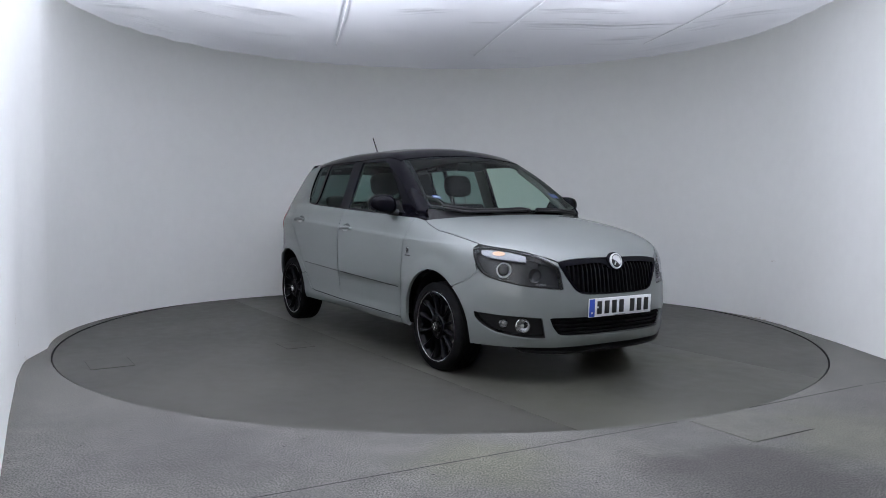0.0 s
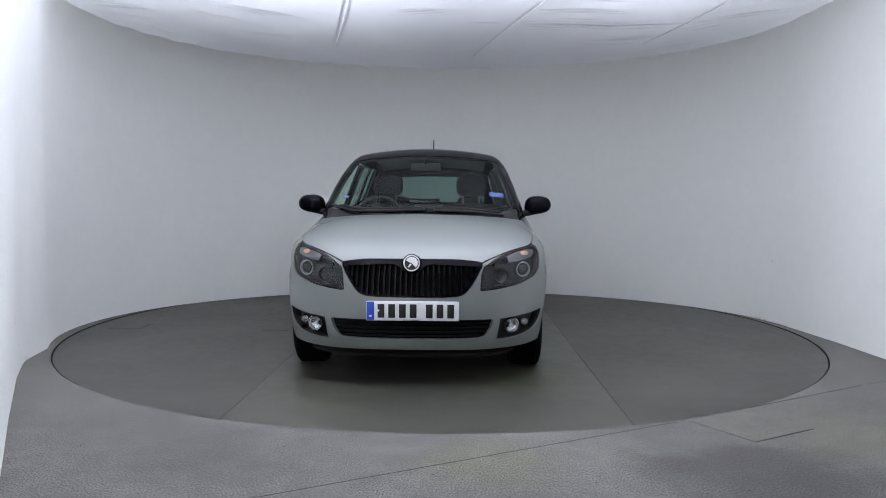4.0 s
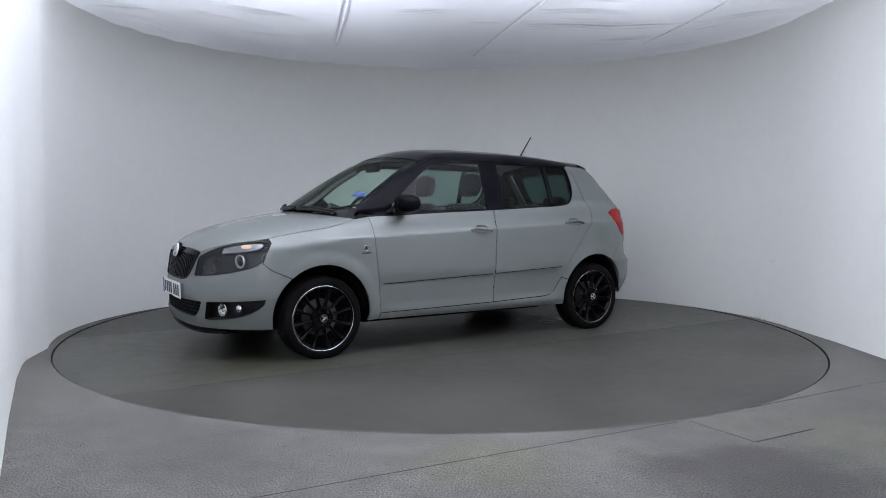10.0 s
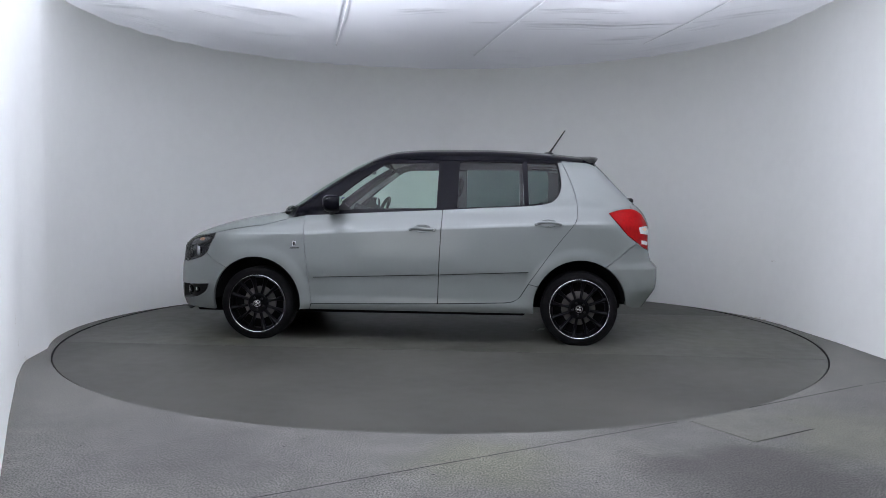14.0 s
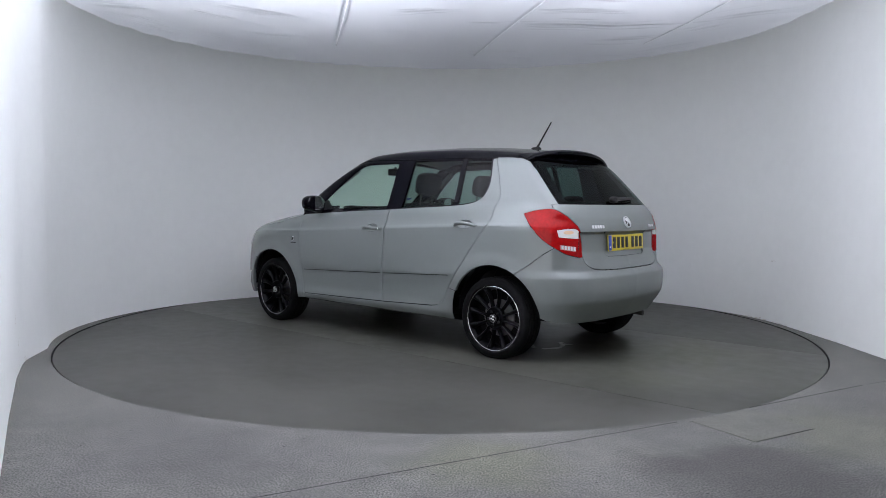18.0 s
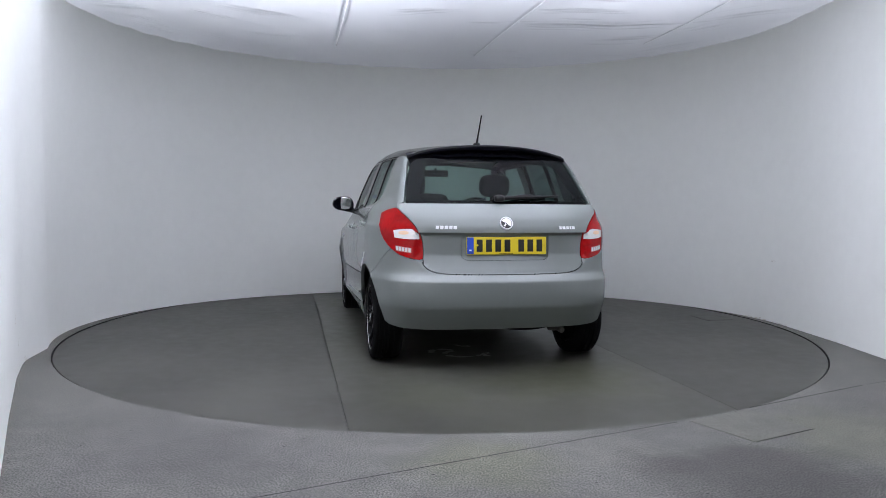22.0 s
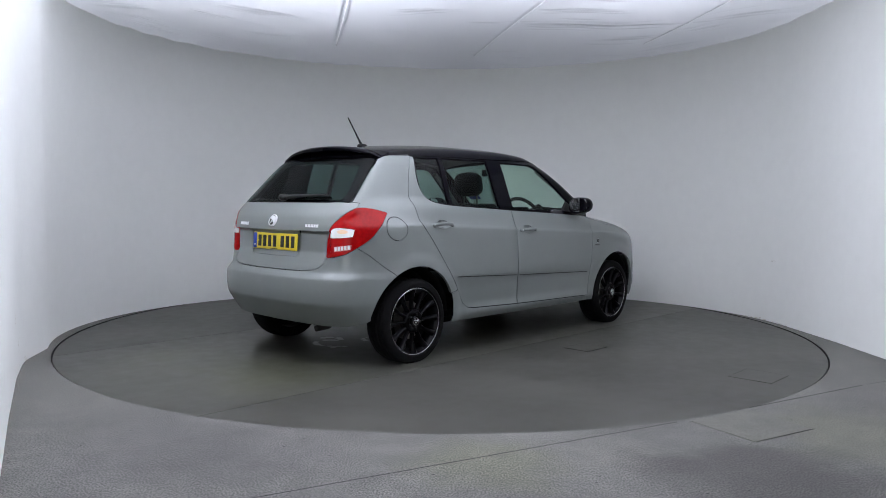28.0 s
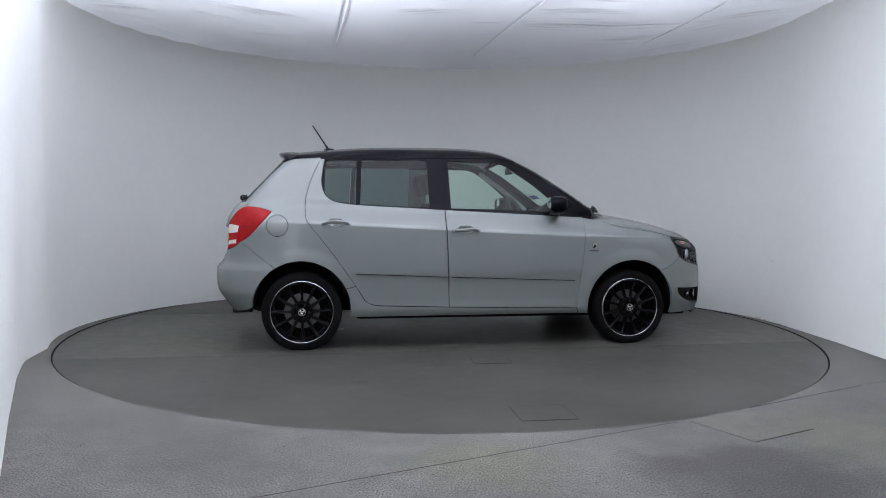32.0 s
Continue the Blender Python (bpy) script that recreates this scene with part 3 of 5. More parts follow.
def onto(p, d, near=0.0, far=3.0, steps=160):
    """First meeting of rays p + k d with the body, by marching and halving."""
    p, d = np.atleast_2d(np.array(p, float)), np.atleast_2d(np.array(d, float))
    p, d = np.broadcast_arrays(p, d)
    ks = np.linspace(near, far, steps)
    q = p[:, None, :] + ks[None, :, None] * d[:, None, :]
    v = body(q[..., 0], q[..., 1], q[..., 2]) < 0
    got = v.any(1)
    i = np.where(got, v.argmax(1), steps - 1)
    hi = ks[i]
    lo = ks[np.maximum(i - 1, 0)]
    for _ in range(15):
        m = (lo + hi) / 2
        q = p + m[:, None] * d
        v = body(q[:, 0], q[:, 1], q[:, 2]) < 0
        hi = np.where(v, m, hi)
        lo = np.where(v, lo, m)
    return p + hi[:, None] * d, got


def grad(p, e=.0025):
    g = np.stack([body(p[:, 0] + e, p[:, 1], p[:, 2]) - body(p[:, 0] - e, p[:, 1], p[:, 2]),
                  body(p[:, 0], p[:, 1] + e, p[:, 2]) - body(p[:, 0], p[:, 1] - e, p[:, 2]),
                  body(p[:, 0], p[:, 1], p[:, 2] + e) - body(p[:, 0], p[:, 1], p[:, 2] - e)], 1)
    return g / np.maximum(np.linalg.norm(g, axis=1, keepdims=True), 1e-9)


def lift(chart, uv):
    """Points of a chart on the body. side_l, side_r: (x, z); nose, tail: (angle, z); top: (x, y)."""
    uv = np.array(uv, float).reshape(-1, 2)
    u, v, o = uv[:, 0], uv[:, 1], np.zeros(len(uv))
    if chart in ("side_l", "side_r"):
        s = 1 if chart == "side_l" else -1
        p, d, far = np.stack([u, o + s * 1.1, v], 1), np.stack([o, o - s, o], 1), 1.1
    elif chart == "nose":
        p, d, far = np.stack([1 + 1.5 * np.cos(u), 1.5 * np.sin(u), v], 1), np.stack([-np.cos(u), -np.sin(u), o], 1), 1.5
    elif chart == "tail":
        p, d, far = np.stack([-1 - 1.5 * np.cos(u), 1.5 * np.sin(u), v], 1), np.stack([np.cos(u), -np.sin(u), o], 1), 1.5
    else:
        p, d, far = np.stack([u, v, o + 1.7], 1), np.stack([o, o, o - 1], 1), 1.5
    return onto(p, d, 0, far, 50)[0]


def drop(chart, p):
    """The chart's coordinates of points in space."""
    p = np.array(p, float).reshape(-1, 3)
    if chart in ("side_l", "side_r"):
        return p[:, [0, 2]]
    if chart == "nose":
        return np.stack([np.arctan2(p[:, 1], p[:, 0] - 1), p[:, 2]], 1)
    if chart == "tail":
        return np.stack([np.arctan2(p[:, 1], -p[:, 0] - 1), p[:, 2]], 1)
    return p[:, :2]


def flow(pts, n=6):
    """An open smooth line through a few points."""
    p = np.array(pts, float)
    q = np.vstack([2 * p[0] - p[1], p, 2 * p[-1] - p[-2]])
    out = []
    for i in range(1, len(q) - 2):
        for k in range(n):
            t = k / n
            out.append(.5 * (2 * q[i] + (q[i + 1] - q[i - 1]) * t + (2 * q[i - 1] - 5 * q[i] + 4 * q[i + 1] - q[i + 2]) * t * t
                             + (3 * q[i] - q[i - 1] - 3 * q[i + 1] + q[i + 2]) * t ** 3))
    out.append(p[-1])
    return np.array(out)


def mirror(uv, k=0):
    m = np.array(uv, float).copy()
    m[:, k] *= -1
    return m


def dense(loop, step):
    out = []
    for a, b in zip(loop, np.roll(loop, -1, 0)):
        n = max(1, int(math.ceil(np.linalg.norm(b - a) / step)))
        out += [a + (b - a) * k / n for k in range(n)]
    return np.array(out)


def inside(loop, q):
    x, y = q[:, 0], q[:, 1]
    c = np.zeros(len(q), bool)
    for (ax, ay), (bx, by) in zip(loop, np.roll(loop, -1, 0)):
        if ay != by:
            c ^= ((ay > y) != (by > y)) & (x < (bx - ax) * (y - ay) / (by - ay) + ax)
    return c


def inset(loop, g):
    """The loop moved inwards by g."""
    a = np.roll(loop, 1, 0)
    b = np.roll(loop, -1, 0)
    d1, d2 = loop - a, b - loop
    n1 = np.stack([-d1[:, 1], d1[:, 0]], 1) / np.maximum(np.linalg.norm(d1, axis=1, keepdims=True), 1e-9)
    n2 = np.stack([-d2[:, 1], d2[:, 0]], 1) / np.maximum(np.linalg.norm(d2, axis=1, keepdims=True), 1e-9)
    n = n1 + n2
    n /= np.maximum(np.linalg.norm(n, axis=1, keepdims=True), .3)
    area2 = np.sum(loop[:, 0] * b[:, 1] - b[:, 0] * loop[:, 1])
    return loop + n * g * (1 if area2 > 0 else -1)


def tidy(loop):
    loop = np.array(loop, float)
    keep = np.linalg.norm(loop - np.roll(loop, 1, 0), axis=1) > .002
    return loop[keep]


def patch(name, chart, loop, material, parent, label="", holes=(), gap=.0019, depth=0.0, thick=.022, res=.032, bulge=None):
    """A panel: the part of the body's skin inside a loop of its chart, with turned-in edges."""
    loop = dense(inset(tidy(loop), gap), res * .6)
    holes = [dense(inset(tidy(h), -gap), res * .6) for h in holes]
    rings = [loop] + holes
    lo, hi = loop.min(0), loop.max(0)
    gx, gy = np.meshgrid(np.arange(lo[0] + res / 2, hi[0], res), np.arange(lo[1] + res / 2, hi[1], res))
    gx[1::2] += res / 2
    g = np.stack([gx.ravel(), gy.ravel()], 1)
    ok = inside(loop, g)
    for h in holes:
        ok &= ~inside(h, g)
    g = g[ok]
    edge = np.vstack(rings)
    if chart in ("side_l", "side_r") and material is PAINT and hi[1] - lo[1] > .4:
        # closer rows along the shoulder crease
        cx = np.arange(lo[0], hi[0], .02)
        rows = [np.stack([cx, .863 + d - .045 * np.clip(cx, -1.2, 1.45)], 1) for d in (-.020, -.008, -.002, .005, .014, .028)]
        line = np.vstack(rows)
        line = line[inside(loop, line)]
        for h in holes:
            line = line[~inside(h, line)]
        if len(line):
            g = g[np.min(np.linalg.norm(g[:, None] - line[None], axis=2), 1) > .010]
            g = np.vstack([g, line])
    if len(g):
        far = np.min(np.linalg.norm(g[:, None] - edge[None], axis=2), 1) > res * .34
        g = g[far]
    pts, edges, k = [], [], 0
    for r in rings:
        edges += [(k + i, k + (i + 1) % len(r)) for i in range(len(r))]
        k += len(r)
    pts = np.vstack([edge, g])
    vs, _, fs, _, _, _ = delaunay_2d_cdt([Vector(p) for p in pts], edges, [], 0, 1e-6)
    uv = np.array([tuple(v) for v in vs])
    fs = np.array([f for f in fs if len(f) == 3])
    cen = uv[fs].mean(1)
    ok = inside(loop, cen)
    for h in holes:
        ok &= ~inside(h, cen)
    fs = fs[ok]
    p = lift(chart, uv)
    nrm = grad(p)
    p = p + nrm * depth
    if bulge is not None:
        p = p + nrm * bulge(uv)[:, None]
    fn = np.cross(p[fs[:, 1]] - p[fs[:, 0]], p[fs[:, 2]] - p[fs[:, 0]])
    flip = np.sum(fn * nrm[fs[:, 0]], 1) < 0
    fs[flip] = fs[flip][:, ::-1]
    count = {}
    for f in fs:
        for a, b in ((f[0], f[1]), (f[1], f[2]), (f[2], f[0])):
            count[(a, b)] = 1
    border = [(a, b) for a, b in count if (b, a) not in count]
    idx, extra, faces = {}, [], [tuple(int(i) for i in f) for f in fs]
    n0 = len(p)
    if thick:
        for a, b in border:
            for v in (a, b):
                if v not in idx:
                    idx[v] = n0 + 2 * len(idx)
                    extra += [p[v], p[v] - nrm[v] * thick]
            faces.append((idx[b], idx[a], idx[a] + 1, idx[b] + 1))
    allp = np.vstack([p] + ([np.array(extra)] if extra else []))
    me = bpy.data.meshes.new(name)
    me.from_pydata(allp.tolist(), [], faces)
    me.materials.append(material)
    me.polygons.foreach_set("use_smooth", [True] * len(me.polygons))
    me.update()
    cn = []
    for poly in me.polygons:
        for vi in poly.vertices:
            cn.append(tuple(nrm[vi]) if vi < n0 and bulge is None else (tuple(poly.normal) if vi >= n0 else (0, 0, 0)))
    me.normals_split_custom_set(cn)
    ob = new(name, me)
    ob.parent = parent
    if label:
        tagged(ob, label)
    return ob


def oval(cx, cz, a, b, n=28):
    return np.array([(cx + a * math.cos(2 * math.pi * i / n), cz + b * math.sin(2 * math.pi * i / n)) for i in range(n)])


def arch(cx, cz, r, a0, a1, n=24):
    return np.array([(cx + r * math.cos(radians(a0 + (a1 - a0) * i / n)), cz + r * math.sin(radians(a0 + (a1 - a0) * i / n))) for i in range(n + 1)])


def bowl(cx, cz, a, b):
    """The depth of a hollow behind a handle."""
    return lambda uv: -.022 * np.clip(1 - ((uv[:, 0] - cx) / a) ** 2 - ((uv[:, 1] - cz) / b) ** 2, 0, 1)


car = tagged(new("hatchback_car"), "grey five-door hatchback with black roof and black wheels", "car")
SHIFT = (-AXIS[0], -AXIS[1], 0)

# shared lines of the skin, left side; the right side mirrors them
HOOD_SIDE = flow([(1.948, .40), (1.88, .485), (1.75, .61), (1.62, .695), (1.45, .728), (1.29, .735), (1.165, .735), (1.05, .722), (.965, .70)], 5)
LIGHT_TOP = flow([(.908, .785), (.842, .801), (.748, .791), (.647, .778), (.56, .7615), (.48, .731), (.40, .688)], 4)
LIGHT_IN = np.array([(.388, .655), (.374, .562)])
LIGHT_LOW = flow([(.385, .558), (.483, .566), (.60, .580), (.69, .597), (.80, .625), (.857, .66), (.893, .715)], 4)
LIGHT = np.vstack([LIGHT_TOP, LIGHT_IN, LIGHT_LOW])
FENDER_SEAM = flow([(.868, .652), (.93, .605), (1.035, .560)], 3)
LAMP_IN = flow([(.725, .974), (.648, .909), (.622, .862), (.605, .797), (.600, .708)], 3)
TL = np.vstack([flow([(1.030, .988), (.95, 1.008), (.87, 1.019), (.815, 1.019), (.782, 1.007)], 3), LAMP_IN,
                flow([(.615, .700), (.70, .717), (.766, .740), (.90, .822), (.985, .915)], 3)])
HATCH_LOW = flow([(.600, .708), (.585, .668), (.54, .636), (.46, .618), (.3, .612), (0, .611)], 4)
BUMP_SEAM = flow([(.815, .768), (.90, .716), (.99, .650), (1.085, .592)], 3)
FA, RA, AR = (1.237, .290), (-1.237, .292), .345


def build_skin():
    P = {}
    top3 = lift("top", HOOD_SIDE)
    # bonnet
    front = flow([(1.948, .40), (1.957, .30), (1.966, .15), (1.970, 0), (1.966, -.15), (1.957, -.30), (1.948, -.40)], 4)[::-1]
    rear = flow([(.965, .70), (1.07, .55), (1.165, .32), (1.195, 0), (1.165, -.32), (1.07, -.55), (.965, -.70)], 4)
    P["bonnet"] = patch("bonnet", "top", np.vstack([HOOD_SIDE, rear[1:-1], mirror(HOOD_SIDE, 1)[::-1], front[1:-1]]), PAINT, car, res=.036)
    # cowl with the wiper pit
    scr = flow([(.93, .665), (1.03, .52), (1.125, .30), (1.155, 0), (1.125, -.30), (1.03, -.52), (.93, -.665)], 4)
    patch("cowl", "top", np.vstack([rear, scr[::-1]]), SATIN, car, "black plastic cowl below the windscreen", depth=-.012)
    # windscreen
    head = flow([(.375, .545), (.40, .40), (.425, .2), (.43, 0), (.425, -.2), (.40, -.40), (.375, -.545)], 3)
    ws = np.vstack([scr, head[::-1]])
    patch("windscreen", "top", ws, CLEAR, car, "clear windscreen with green tint", depth=-.003, thick=0, res=.05).visible_shadow = False
    # black band round the windscreen
    inner = np.vstack([scr * [1, .955] + [-.018, 0], (head * [1, .93] + [.028, 0])[::-1]])
    patch("windscreen_band", "top", ws, BLACK, car, "black glazing band", holes=[inner], depth=-.005, thick=0, res=.05)
    # roof
    side_t = flow([(.375, .560), (.20, .585), (-.2, .598), (-.7, .592), (-1.10, .573), (-1.33, .553)], 4)
    rend = np.array([(-1.36, .50), (-1.40, .30), (-1.41, 0), (-1.40, -.30), (-1.36, -.50)])
    hd = head.copy()
    P["roof"] = patch("roof", "top", np.vstack([hd, mirror(side_t, 1), rend[::-1], side_t[::-1]]), BLACK, car, "gloss black roof", res=.04)
    for s in (1, -1):
        ch = "side_l" if s == 1 else "side_r"
        sg = np.array([1, s, 1])
        h3 = drop(ch, top3 * sg)
        l3 = drop(ch, lift("nose", mirror(LIGHT, 0) if s < 0 else LIGHT))
        light_edge = l3[-4:][::-1]
        seam3 = drop(ch, lift("nose", mirror(FENDER_SEAM) if s < 0 else FENDER_SEAM))
        # wing: bonnet line, lamp, bumper seam, wheel arch, door edge
        door_front = flow([(.806, .280), (.822, .47), (.845, .66), (.858, .80), (.866, .945)], 4)
        i = int(np.argmin(np.abs(h3[:, 0] - 1.575)))
        wing = np.vstack([h3[i:], [(.868, .955)], door_front[::-1][1:], [(.82, .235), (.90, .232)],
                          arch(*FA, AR, 190, 49, 24)[::1], seam3[::-1][1:], light_edge[1:], l3[:1]])
        patch("front_wing", ch, wing, PAINT, car, res=.019)
        # doors
        belt_f = flow([(.868, .955), (.60, .968), (.264, .985), (-.1, 1.001), (-.198, 1.005)], 3)
        belt_r = flow([(-.202, 1.005), (-.5, 1.021), (-.8, 1.036), (-.96, 1.052), (-1.04, 1.082), (-1.082, 1.14), (-1.094, 1.21), (-1.085, 1.29), (-1.068, 1.372)], 4)
        fd = np.vstack([belt_f, [(-.178, .594), (-.168, .296)], [(.265, .288)], door_front[:-1]])
        cup_f = oval(-.052, .862, .062, .028)
        patch("front_door", ch, fd, PAINT, car, holes=[cup_f], res=.019)
        patch("handle_cup", ch, cup_f, PAINT, car, gap=0, depth=-.001, thick=.004, res=.009, bulge=bowl(-.052, .862, .064, .030))
        rd_edge = flow([(-1.098, 1.376), (-1.16, 1.24), (-1.203, 1.10), (-1.207, .98), (-1.19, .912), (-1.10, .80), (-1.02, .695), (-.93, .57), (-.85, .455), (-.785, .352), (-.735, .321), (-.68, .312)], 3)
        rd = np.vstack([belt_r, rd_edge, [(-.1715, .296), (-.1815, .594)]])
        cup_r = oval(-.992, .909, .062, .028)
        patch("rear_door", ch, rd, PAINT, car, holes=[cup_r], res=.019)
        patch("handle_cup", ch, cup_r, PAINT, car, gap=0, depth=-.001, thick=.004, res=.009, bulge=bowl(-.992, .909, .064, .030))
        # sill
        sill = np.vstack([[(.806, .280), (.265, .288), (-.17, .296), (-.68, .312), (-.735, .321), (-.785, .352), (-.85, .455)], arch(*RA, AR, 25, -10, 8), [(-.88, .228), (.82, .235)]])
        patch("sill", ch, sill, PAINT, car, gap=.0045, depth=.003, thick=.005, res=.02)
        # dark strip behind the doors' lower edge, in place of the gap's shade
        edge = flow([(.80, .281), (.265, .289), (-.17, .297), (-.68, .313), (-.735, .322), (-.785, .353), (-.84, .445)], 3)
        patch("shut_line_strip", ch, np.vstack([edge + [0, .016], (edge - [0, .016])[::-1]]), LINER, car, "dark strip standing in for shade in the door shut line", gap=0, depth=-.016, thick=0, res=.03)
        # quarter panel with the rear pillar
        t3 = drop(ch, lift("tail", mirror(TL) if s < 0 else TL))
        glass_edge = drop(ch, lift("top", np.array([(-1.365, .548 * s), (-1.46, .575 * s), (-1.56, .603 * s), (-1.635, .622 * s)])))
        b3 = drop(ch, lift("tail", mirror(BUMP_SEAM) if s < 0 else BUMP_SEAM))
        qp = np.vstack([rd_edge[:-9], arch(*RA, AR, 25, 122, 26), b3[::-1], t3[-6:], t3[:13], drop(ch, lift("tail", [(s * .818, 1.03), (s * .826, 1.05)])), glass_edge[::-1], [(-1.30, 1.372), (-1.10, 1.386)]])
        flap = [oval(-1.402, .887, .076, .076)] if s < 0 else []
        patch("quarter_panel", ch, qp, PAINT, car, holes=flap, gap=.002, res=.019)
        for o in flap:
            patch("fuel_flap", ch, o, PAINT, car, gap=.002, res=.03)
        # side glass, lying a little inside the skin
        fg = np.vstack([[(.695, 1.003)], [(-.15, 1.014), (-.16, 1.372)], flow([(.20, 1.370), (.265, 1.355), (.315, 1.325), (.50, 1.192), (.66, 1.055)], 3)])
        patch("front_door_window", ch, fg, CLEAR, car, "clear green side window", depth=-.008, thick=0, res=.06).visible_shadow = False
        rg = np.array([(-.322, 1.378), (-.80, 1.376), (-.815, 1.045), (-.31, 1.020)])
        patch("rear_door_window", ch, rg, PRIVACY, car, "dark tinted side window", depth=-.008, thick=0, res=.06).visible_shadow = False
        qg = np.vstack([[(-.838, 1.376)], flow([(-1.055, 1.368), (-1.074, 1.29), (-1.082, 1.20), (-1.07, 1.13), (-1.035, 1.086), (-.975, 1.062), (-.852, 1.048)], 3)])
        patch("quarter_window", ch, qg, PRIVACY, car, "dark tinted quarter window", depth=-.008, thick=0, res=.05).visible_shadow = False
        # black window frames
        roof_s = drop(ch, lift("top", side_t * [1, s]))
        patch("door_frame", ch, np.vstack([[(.868, .955)], belt_f[1:], [(-.206, 1.005)], belt_r[1:], [(-1.098, 1.376)], roof_s[::-1][4:], flow([(.40, 1.345), (.60, 1.20), (.80, 1.03), (.875, .962)], 4)]),
              BLACK, car, "gloss black window frame and pillars", holes=[fg, rg, qg], gap=.001, depth=-.003, thick=.02, res=.03)
        # windscreen pillar between frame and glass
        wse = drop(ch, lift("top", np.array([(.93, .664 * s), (.74, .623 * s), (.56, .584 * s), (.385, .546 * s)])))
        patch("windscreen_pillar", ch, np.vstack([flow([(.875, .962), (.80, 1.03), (.60, 1.20), (.40, 1.345)], 4), wse[::-1], drop(ch, lift("top", [(.962, .695 * s)]))]), BLACK, car,
              "black windscreen pillar", gap=-.002, depth=-.002, res=.03)
        # rubbing line on the doors
        for a, b in (((.785, .4835), (-.155, .5155)), ((-.19, .5165), (-.85, .544))):
            d = (np.array(b) - a) / np.linalg.norm(np.array(b) - a)
            n = np.array([-d[1], d[0]]) * .0025
            patch("door_moulding", ch, np.array([a - n, a + n, b + n, b - n]), SATIN, car, "thin dark moulding", gap=0, depth=.003, thick=.006, res=.06)
    # front bumper
    arch_f = drop("nose", lift("side_l", arch(*FA, AR, 48, -12, 14)))
    gr_side = flow([(.392, .690), (.378, .668), (.345, .615), (.30, .556), (.262, .534), (.20, .526), (.1, .524), (0, .524)], 4)
    half = np.vstack([gr_side[::-1], [(.399, .712), (.457, .735), (.535, .758)], flow([(.56, .7615), (.48, .731), (.40, .688)], 4)[1:], LIGHT_IN, LIGHT_LOW[:-3], FENDER_SEAM, arch_f])
    lowg = np.vstack([flow([(0, .392), (.247, .394), (.43, .394), (.447, .385)], 4), flow([(.43, .34), (.395, .300), (.35, .290), (.25, .287), (0, .286)], 4)])
    lowg = np.vstack([lowg, mirror(lowg)[::-1][1:-1]])
    fog = np.vstack([flow([(.495, .393), (.60, .399), (.75, .406), (.885, .416)], 3), flow([(.875, .385), (.83, .345), (.75, .310), (.64, .289), (.52, .279), (.475, .281)], 3)])
    P["front_bumper"] = patch("front_bumper", "nose", np.vstack([half, [(.6, .217)], [(0, .221)], mirror(np.vstack([half, [(.6, .217)]]))[::-1][:-1]]), PAINT, car,
                              holes=[lowg, fog, mirror(fog)[::-1]], res=.02)
    P["lowg"], P["fog"] = lowg, fog
    # rear bumper
    arch_r = drop("tail", lift("side_l", arch(*RA, AR, 123, 174, 14)))
    tl_low = TL[-13:-6]
    halfb = np.vstack([HATCH_LOW[::-1], tl_low[1:], BUMP_SEAM, arch_r, [(.905, .303), (.86, .282), (.76, .267), (.6, .260)]])
    patch("rear_bumper", "tail", np.vstack([halfb, [(0, .259)], mirror(halfb)[::-1][:-1]]), PAINT, car, res=.014)
    # tailgate
    side_up = np.vstack([[(.826, 1.053), (.816, 1.022), (.782, 1.007)], LAMP_IN])
    rec = np.vstack([[(.345, .868)], flow([(.343, .76), (.335, .718), (.30, .702)], 3), [(0, .700)]])
    rec = np.vstack([rec, mirror(rec)[::-1][1:]])
    hg = np.vstack([side_up, HATCH_LOW[1:]])
    up = np.array([(u, v) for u, v in hg if v > .87] + [(.6255, .868)])
    dn = np.array([(.6255, .868)] + [(u, v) for u, v in hg if v < .866])
    tg = patch("tailgate", "tail", np.vstack([up, mirror(up)[::-1]]), PAINT, car, gap=.0035, thick=.03, res=.03)
    rl = rec[1:-1]
    patch("tailgate_lower", "tail", np.vstack([dn, mirror(dn)[::-1][1:], [(-.345, .868)], rl[::-1], [(.345, .868)]]), PAINT, tg, gap=.0035, res=.02)
    patch("plate_recess", "tail", rec, PAINT, car, depth=-.008, thick=-.007, gap=-.001, res=.05)
    # rear window
    rw = np.vstack([flow([(-1.372, .50), (-1.40, .30), (-1.408, 0), (-1.40, -.30), (-1.372, -.50)], 3), np.array([(-1.375, -.542), (-1.46, -.570), (-1.56, -.598), (-1.632, -.618)]),
                    flow([(-1.645, -.60), (-1.705, -.3), (-1.722, 0), (-1.705, .3), (-1.645, .60)], 3), np.array([(-1.632, .618), (-1.56, .598), (-1.46, .570), (-1.375, .542)])])
    patch("rear_window", "top", rw, REAR_GLASS, car, "dark tinted rear window", depth=-.003, thick=0, res=.05).visible_shadow = False
    patch("rear_window_band", "top", rw, BLACK, car, "black glazing band", holes=[np.vstack([flow([(-1.43, .44), (-1.44, 0), (-1.43, -.44)], 4), flow([(-1.50, -.475), (-1.60, -.515), (-1.645, -.50)], 3), flow([(-1.67, -.3), (-1.69, 0), (-1.67, .3)], 3), flow([(-1.645, .50), (-1.60, .515), (-1.50, .475)], 3)])], depth=-.012, thick=0, res=.04)
    return P


SKIN = build_skin()


def finish_car():
    """Moves the car so that its thing's origin lies on the turntable's axis."""
    for o in car.children:
        o.location = Vector(o.location) + Vector(SHIFT)


